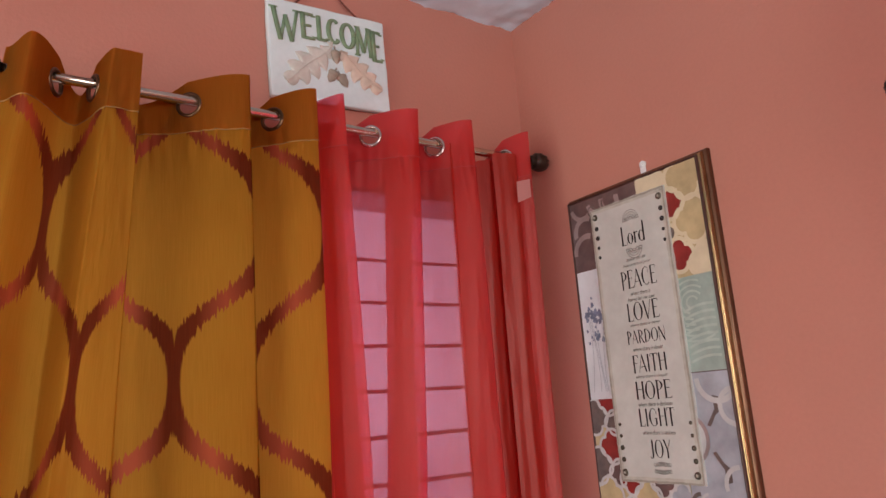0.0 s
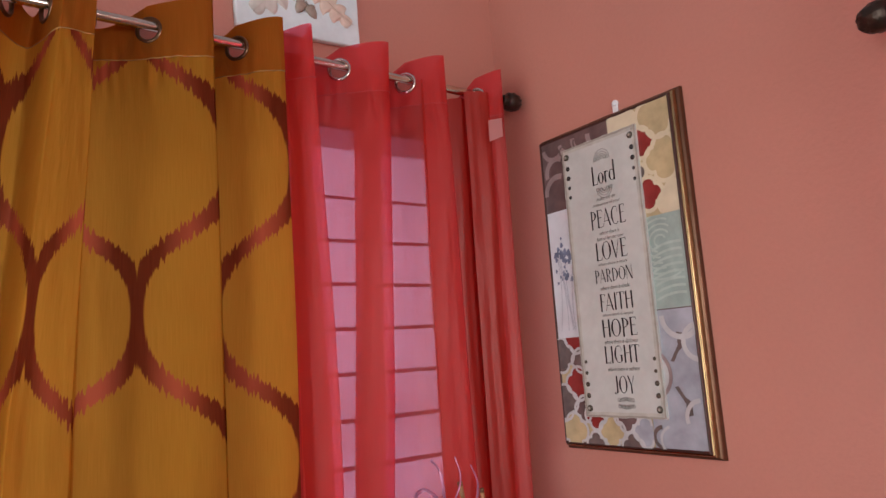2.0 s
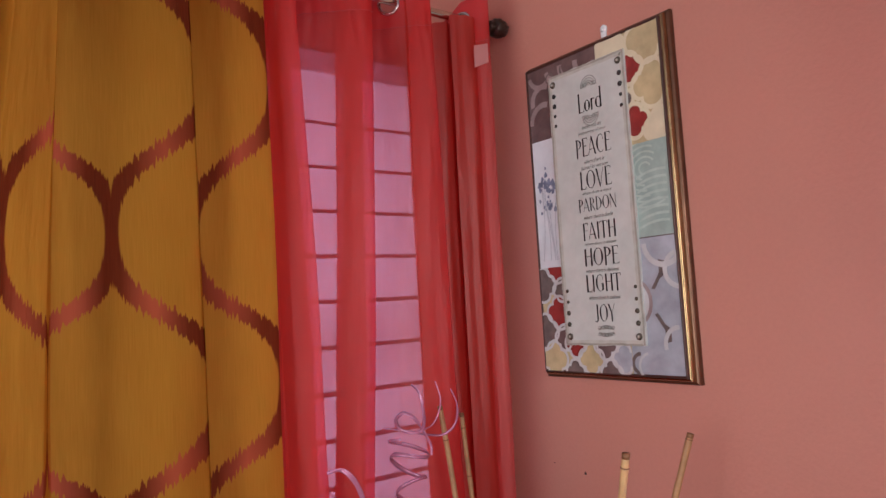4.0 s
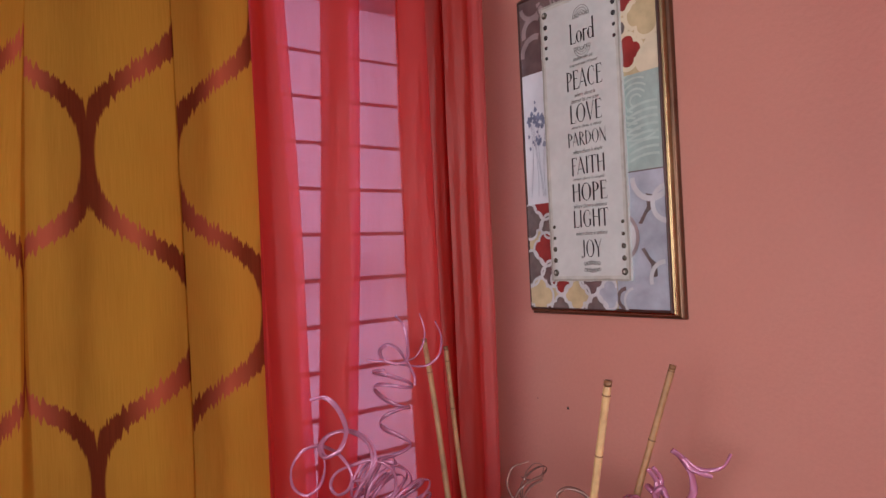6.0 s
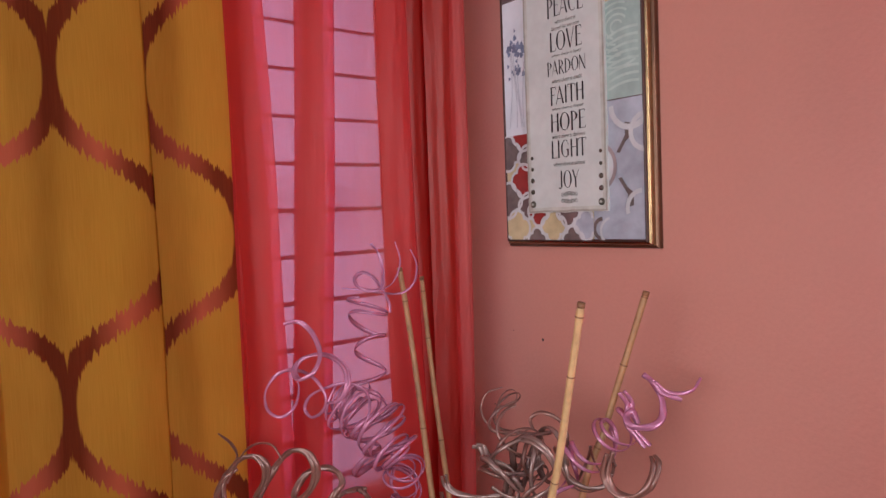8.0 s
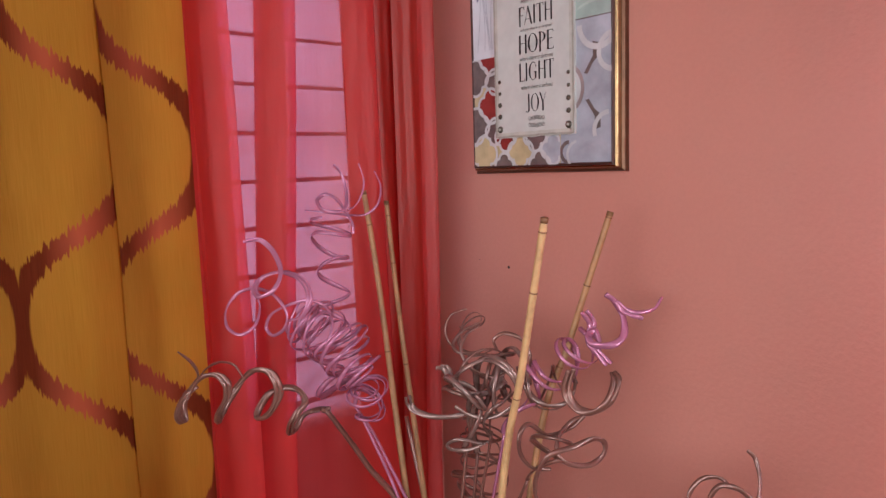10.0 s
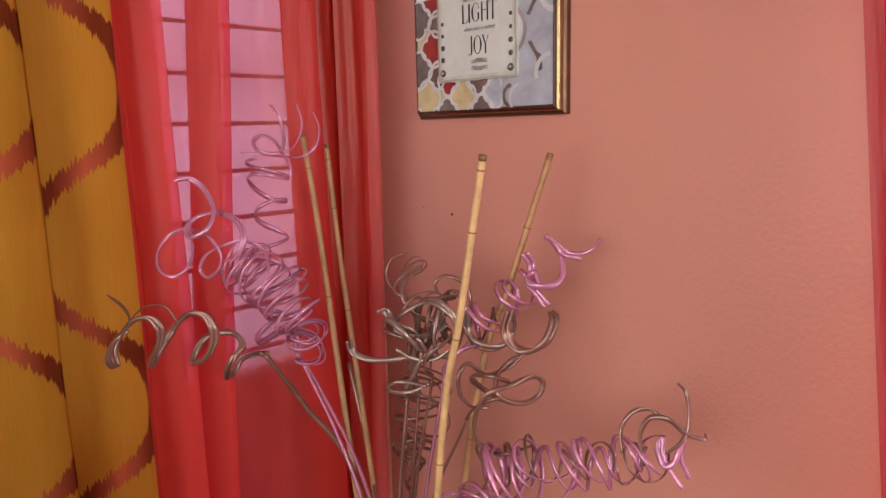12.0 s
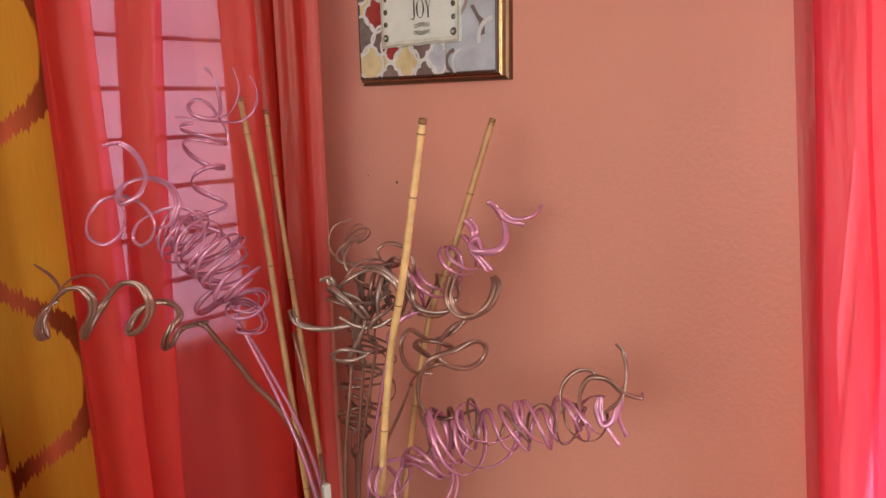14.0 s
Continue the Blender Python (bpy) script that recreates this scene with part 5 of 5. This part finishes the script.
top_spray = curled_branch([low, (-0.30, -0.30, 0.60), (-0.345, -0.235, 0.80), (-0.377, -0.210, 0.877)], [(-0.385, -0.200, 0.90), (-0.408, -0.185, 0.949), (-0.403, -0.185, 1.062), (-0.398, -0.190, 1.150), (-0.390, -0.194, 1.200)],
              (0.032, 0.036, 0.036, 0.036, 0.030), 6.0, PURPLE, pur, 2, 0.0026, 8, start=1.2, lean=0.55, loose=1.0, fan=0.12, wild=0.45)
loose_ribbon(top_spray, [(-0.38, -0.182, 1.296), (-0.367, -0.185, 1.279), (-0.366, -0.195, 1.248), (-0.377, -0.206, 1.222), (-0.397, -0.201, 1.217), (-0.41, -0.185, 1.223), (-0.407, -0.169, 1.237), (-0.391, -0.168, 1.246), (-0.38, -0.183, 1.239), (-0.378, -0.207, 1.219), (-0.378, -0.228, 1.197), (-0.379, -0.231, 1.18)], PURPLE, 0.0022, 1)
loose_ribbon(top_spray, [(-0.32, -0.216, 1.283), (-0.323, -0.236, 1.257), (-0.338, -0.247, 1.228), (-0.357, -0.234, 1.211), (-0.374, -0.198, 1.211), (-0.389, -0.162, 1.215), (-0.412, -0.134, 1.219)], PURPLE, 0.0015, 1)
loose_ribbon(top_spray, [(-0.335, -0.191, 1.297), (-0.333, -0.201, 1.269), (-0.34, -0.206, 1.247), (-0.355, -0.204, 1.225), (-0.371, -0.191, 1.215)], PURPLE, 0.0012, 1)
brown_left = curled_branch([low, (-0.334, -0.309, 0.653), (-0.395, -0.262, 0.795), (-0.457, -0.246, 0.901)], [(-0.457, -0.246, 0.901), (-0.469, -0.226, 0.899), (-0.485, -0.214, 0.889)],
              (0.001, 0.001, 0.001), 0.1, TAUPE, tau, 1, 0.0030, 9, stem_r=0.0085, loose=0.0)
loose_ribbon(brown_left, [(-0.457, -0.246, 0.901), (-0.469, -0.226, 0.899), (-0.485, -0.214, 0.889), (-0.501, -0.216, 0.871), (-0.516, -0.226, 0.872), (-0.522, -0.238, 0.891), (-0.514, -0.249, 0.911), (-0.5, -0.251, 0.924), (-0.499, -0.238, 0.938), (-0.512, -0.216, 0.944), (-0.532, -0.197, 0.936), (-0.548, -0.191, 0.915), (-0.556, -0.198, 0.902), (-0.551, -0.215, 0.906), (-0.543, -0.23, 0.925), (-0.538, -0.237, 0.951), (-0.544, -0.228, 0.977), (-0.559, -0.209, 0.982), (-0.571, -0.191, 0.968), (-0.584, -0.178, 0.946), (-0.601, -0.176, 0.923), (-0.614, -0.186, 0.907), (-0.619, -0.199, 0.925), (-0.612, -0.213, 0.949), (-0.611, -0.216, 0.971), (-0.62, -0.205, 0.986), (-0.635, -0.187, 0.983), (-0.648, -0.17, 0.963), (-0.659, -0.161, 0.939), (-0.661, -0.166, 0.914), (-0.672, -0.175, 0.929), (-0.667, -0.189, 0.958), (-0.652, -0.204, 0.975)], TAUPE, 0.0029, 2)
loose_ribbon(brown_left, [(-0.659, -0.176, 0.96), (-0.64, -0.171, 0.97), (-0.633, -0.171, 0.984), (-0.642, -0.172, 1.005), (-0.662, -0.175, 1.026)], TAUPE, 0.0018, 1)
loose_ribbon(brown_left, [(-0.578, -0.209, 0.974), (-0.586, -0.196, 0.994), (-0.608, -0.193, 1.002), (-0.633, -0.202, 0.998), (-0.655, -0.216, 0.983), (-0.672, -0.227, 0.967)], TAUPE, 0.0014, 1)
hooks = curled_branch([low, (-0.29, -0.365, 0.576), (-0.26, -0.362, 0.80)], [(-0.275, -0.368, 0.870), (-0.285, -0.372, 0.912), (-0.248, -0.395, 0.929), (-0.216, -0.429, 0.918), (-0.179, -0.470, 0.917), (-0.175, -0.540, 0.937)],
              (0.030, 0.036, 0.038, 0.038, 0.036), 4.6, SILVER, gry, 2, 0.0034, 13, 0.75, lean=-0.30, stem_r=0.007, loose=1.2, fan=0.40, wild=0.5, twin=True, free=0.08)
loose_ribbon(hooks, [(-0.323, -0.283, 0.898), (-0.319, -0.283, 0.883), (-0.312, -0.297, 0.872), (-0.295, -0.329, 0.866), (-0.27, -0.362, 0.872), (-0.246, -0.381, 0.886), (-0.223, -0.39, 0.9)], SILVER, 0.003, 2)
loose_ribbon(hooks, [(-0.288, -0.324, 0.95), (-0.278, -0.332, 0.947), (-0.276, -0.35, 0.929), (-0.27, -0.376, 0.912), (-0.249, -0.402, 0.914), (-0.222, -0.415, 0.928)], SILVER, 0.0034, 2)
loose_ribbon(hooks, [(-0.207, -0.454, 0.975), (-0.208, -0.451, 0.941), (-0.205, -0.465, 0.914), (-0.198, -0.491, 0.902), (-0.185, -0.514, 0.907), (-0.171, -0.521, 0.926)], SILVER, 0.003, 1)
loose_ribbon(hooks, [(-0.286, -0.367, 0.893), (-0.272, -0.39, 0.879), (-0.255, -0.423, 0.881), (-0.237, -0.447, 0.897), (-0.222, -0.451, 0.921)], SILVER, 0.0028, 1)
loose_ribbon(hooks, [(-0.26, -0.418, 0.839), (-0.278, -0.388, 0.822), (-0.297, -0.367, 0.822), (-0.306, -0.37, 0.835), (-0.297, -0.392, 0.846), (-0.273, -0.419, 0.839)], SILVER, 0.0026, 1)
thin_spray = curled_branch([low, (-0.27, -0.38, 0.60), (-0.235, -0.40, 0.84)], [(-0.235, -0.400, 0.870), (-0.239, -0.389, 0.930), (-0.215, -0.350, 0.985), (-0.192, -0.296, 1.014)],
              (0.040, 0.048, 0.040, 0.030), 3.0, SILVER, gry, 2, 0.0028, 21, 0.8, lean=0.4, loose=1.4, fan=0.35, wild=0.5, twin=True, free=0.1)
loose_ribbon(thin_spray, [(-0.242, -0.355, 1.048), (-0.256, -0.33, 1.036), (-0.267, -0.327, 1.008), (-0.265, -0.349, 0.982), (-0.249, -0.381, 0.973), (-0.229, -0.4, 0.983)], TAUPE, 0.0012, 1)
loose_ribbon(thin_spray, [(-0.223, -0.369, 1.024), (-0.246, -0.348, 1.01), (-0.266, -0.345, 0.99), (-0.266, -0.361, 0.978), (-0.243, -0.386, 0.98)], TAUPE, 0.0021, 1)
loose_ribbon(thin_spray, [(-0.225, -0.368, 1.018), (-0.248, -0.359, 1.006), (-0.264, -0.362, 0.982), (-0.258, -0.378, 0.954), (-0.229, -0.401, 0.937), (-0.198, -0.418, 0.947)], TAUPE, 0.0021, 1)
loose_ribbon(thin_spray, [(-0.222, -0.404, 0.982), (-0.219, -0.395, 0.997), (-0.21, -0.411, 1.01), (-0.201, -0.44, 1.002), (-0.199, -0.457, 0.978), (-0.201, -0.454, 0.945)], TAUPE, 0.0023, 1)
right_spray = curled_branch([low, (-0.265, -0.40, 0.60), (-0.235, -0.43, 0.85)], [(-0.223, -0.434, 0.892), (-0.190, -0.470, 0.950), (-0.158, -0.510, 0.985), (-0.138, -0.535, 1.010)],
              (0.034, 0.034, 0.030, 0.022), 3.2, PURPLE, pur, 2, 0.0029, 31, lean=-0.25, loose=1.2, fan=0.4, wild=0.5, free=0.1)
loose_ribbon(right_spray, [(-0.115, -0.544, 1.077), (-0.103, -0.553, 1.064), (-0.102, -0.568, 1.041), (-0.114, -0.577, 1.016), (-0.132, -0.569, 1.002), (-0.147, -0.546, 1.001), (-0.145, -0.531, 1.012), (-0.131, -0.536, 1.019), (-0.133, -0.546, 1.002)], PURPLE, 0.0042, 1)
loose_ribbon(right_spray, [(-0.105, -0.556, 1.065), (-0.104, -0.565, 1.054), (-0.099, -0.581, 1.047), (-0.091, -0.597, 1.041)], PURPLE, 0.0038, 1)
loose_ribbon(right_spray, [(-0.105, -0.56, 1.066), (-0.102, -0.575, 1.054), (-0.092, -0.593, 1.051), (-0.075, -0.606, 1.055), (-0.058, -0.61, 1.072)], PURPLE, 0.0022, 1)
loose_ribbon(right_spray, [(-0.144, -0.519, 1.049), (-0.134, -0.527, 1.028), (-0.141, -0.528, 1.005), (-0.142, -0.544, 0.987), (-0.138, -0.562, 0.969)], PURPLE, 0.0033, 2)
curled_branch([low, (-0.26, -0.36, 0.56), (-0.245, -0.345, 0.62)], [(-0.245, -0.350, 0.640), (-0.225, -0.335, 0.690), (-0.210, -0.345, 0.740), (-0.205, -0.350, 0.790), (-0.205, -0.365, 0.840)],
              (0.034, 0.040, 0.042, 0.040, 0.036), 5, TAUPE, tau, 2, 0.0026, 41, 0.9, lean=0.2, loose=1.3, wild=0.6, free=0.12)
brown_loops = curled_branch([low, (-0.272, -0.42, 0.60), (-0.258, -0.50, 0.80)], [(-0.252, -0.530, 0.836), (-0.245, -0.545, 0.860), (-0.240, -0.555, 0.885)],
              (0.030, 0.034, 0.030), 1.8, TAUPE, tau, 2, 0.0024, 51, lean=0.6, loose=0.8)
loose_ribbon(brown_loops, [(-0.212, -0.546, 0.974), (-0.216, -0.539, 0.943), (-0.211, -0.554, 0.918), (-0.203, -0.579, 0.913), (-0.191, -0.598, 0.93), (-0.177, -0.602, 0.96), (-0.169, -0.593, 0.971)], TAUPE, 0.0036, 2)
loose_ribbon(brown_loops, [(-0.206, -0.57, 0.907), (-0.221, -0.557, 0.899), (-0.245, -0.553, 0.881), (-0.257, -0.56, 0.86), (-0.248, -0.573, 0.846), (-0.221, -0.588, 0.84), (-0.197, -0.596, 0.849), (-0.192, -0.597, 0.867), (-0.21, -0.591, 0.878), (-0.241, -0.575, 0.87), (-0.266, -0.551, 0.857), (-0.274, -0.534, 0.824), (-0.273, -0.53, 0.79), (-0.268, -0.544, 0.768), (-0.256, -0.574, 0.765), (-0.232, -0.609, 0.782)], TAUPE, 0.003, 1)
loose_ribbon(brown_loops, [(-0.208, -0.572, 0.908), (-0.221, -0.553, 0.887), (-0.248, -0.533, 0.879), (-0.273, -0.519, 0.899), (-0.289, -0.515, 0.887), (-0.29, -0.516, 0.857), (-0.273, -0.524, 0.832), (-0.249, -0.54, 0.827)], TAUPE, 0.0026, 1)
low_spray = curled_branch([low, (-0.279, -0.44, 0.55), (-0.282, -0.50, 0.67)], [(-0.285, -0.538, 0.718), (-0.270, -0.580, 0.745), (-0.256, -0.625, 0.765), (-0.240, -0.690, 0.785), (-0.205, -0.745, 0.800), (-0.178, -0.790, 0.812)],
              (0.046, 0.044, 0.040, 0.036, 0.034, 0.026), 5.6, PURPLE, pur, 4, 0.0026, 61, 0.85, lean=0.0, loose=1.3, fan=0.7, wild=0.75, free=0.10, sway=(0.73, 0.53, -0.44), twin=True)
curled_branch([low, (-0.27, -0.40, 0.50), (-0.262, -0.41, 0.56)], [(-0.260, -0.415, 0.585), (-0.252, -0.440, 0.605), (-0.262, -0.500, 0.630), (-0.265, -0.560, 0.650)],
              (0.036, 0.042, 0.046, 0.036), 4, PURPLE, pur, 2, 0.0025, 71, lean=-0.4, loose=1.1, fan=0.3)
curled_branch([low, (-0.265, -0.37, 0.60), (-0.240, -0.37, 0.80)], [(-0.262, -0.350, 0.900), (-0.240, -0.400, 0.935), (-0.215, -0.420, 0.950), (-0.190, -0.450, 0.960)],
              (0.040, 0.046, 0.046, 0.036), 2.6, SILVER, gry, 2, 0.0034, 91, 0.8, lean=0.5, loose=1.3, fan=0.5, wild=0.6, sway=(0.73, 0.58, -0.36))
# thin tips over the low purple branch
loose_ribbon(low_spray, [(-0.222, -0.752, 0.813), (-0.211, -0.744, 0.842), (-0.2, -0.754, 0.865), (-0.192, -0.774, 0.872), (-0.189, -0.79, 0.865)], TAUPE, 0.0022, 1)
loose_ribbon(low_spray, [(-0.205, -0.776, 0.796), (-0.201, -0.767, 0.834), (-0.195, -0.777, 0.862), (-0.187, -0.8, 0.863), (-0.176, -0.819, 0.846), (-0.153, -0.834, 0.835), (-0.143, -0.831, 0.838)], TAUPE, 0.0026, 1)
loose_ribbon(low_spray, [(-0.161, -0.798, 0.907), (-0.157, -0.808, 0.894), (-0.166, -0.818, 0.864), (-0.182, -0.817, 0.837), (-0.198, -0.803, 0.82)], TAUPE, 0.0022, 1)
loose_ribbon(low_spray, [(-0.165, -0.821, 0.779), (-0.173, -0.812, 0.808), (-0.174, -0.815, 0.834), (-0.188, -0.811, 0.809), (-0.194, -0.799, 0.8), (-0.19, -0.787, 0.817), (-0.182, -0.788, 0.831), (-0.188, -0.797, 0.805), (-0.185, -0.821, 0.772)], PURPLE, 0.003, 1)

# stem with a white tape near the vase
v, f = tube(spline([low, (-0.285, -0.307, 0.544), (-0.239, -0.226, 0.633), (-0.223, -0.152, 0.804)], 30), [0.0042] * 30, 8)
st = mesh_object("bare_stem", v, f, TAUPE, None, "", True)
tagged(st, "bare brown dried stem standing in the vase", "dried branch", "curled branches in the vase")
tp = anchor("stem_tape", (-0.295, -0.316, 0.535), "white paper tape wrapped round the stems", "tape")
under(tp, part("wrap", box_bm(-0.3045, -0.2895, -0.326, -0.314, 0.520, 0.580, 0.003), PAPER))
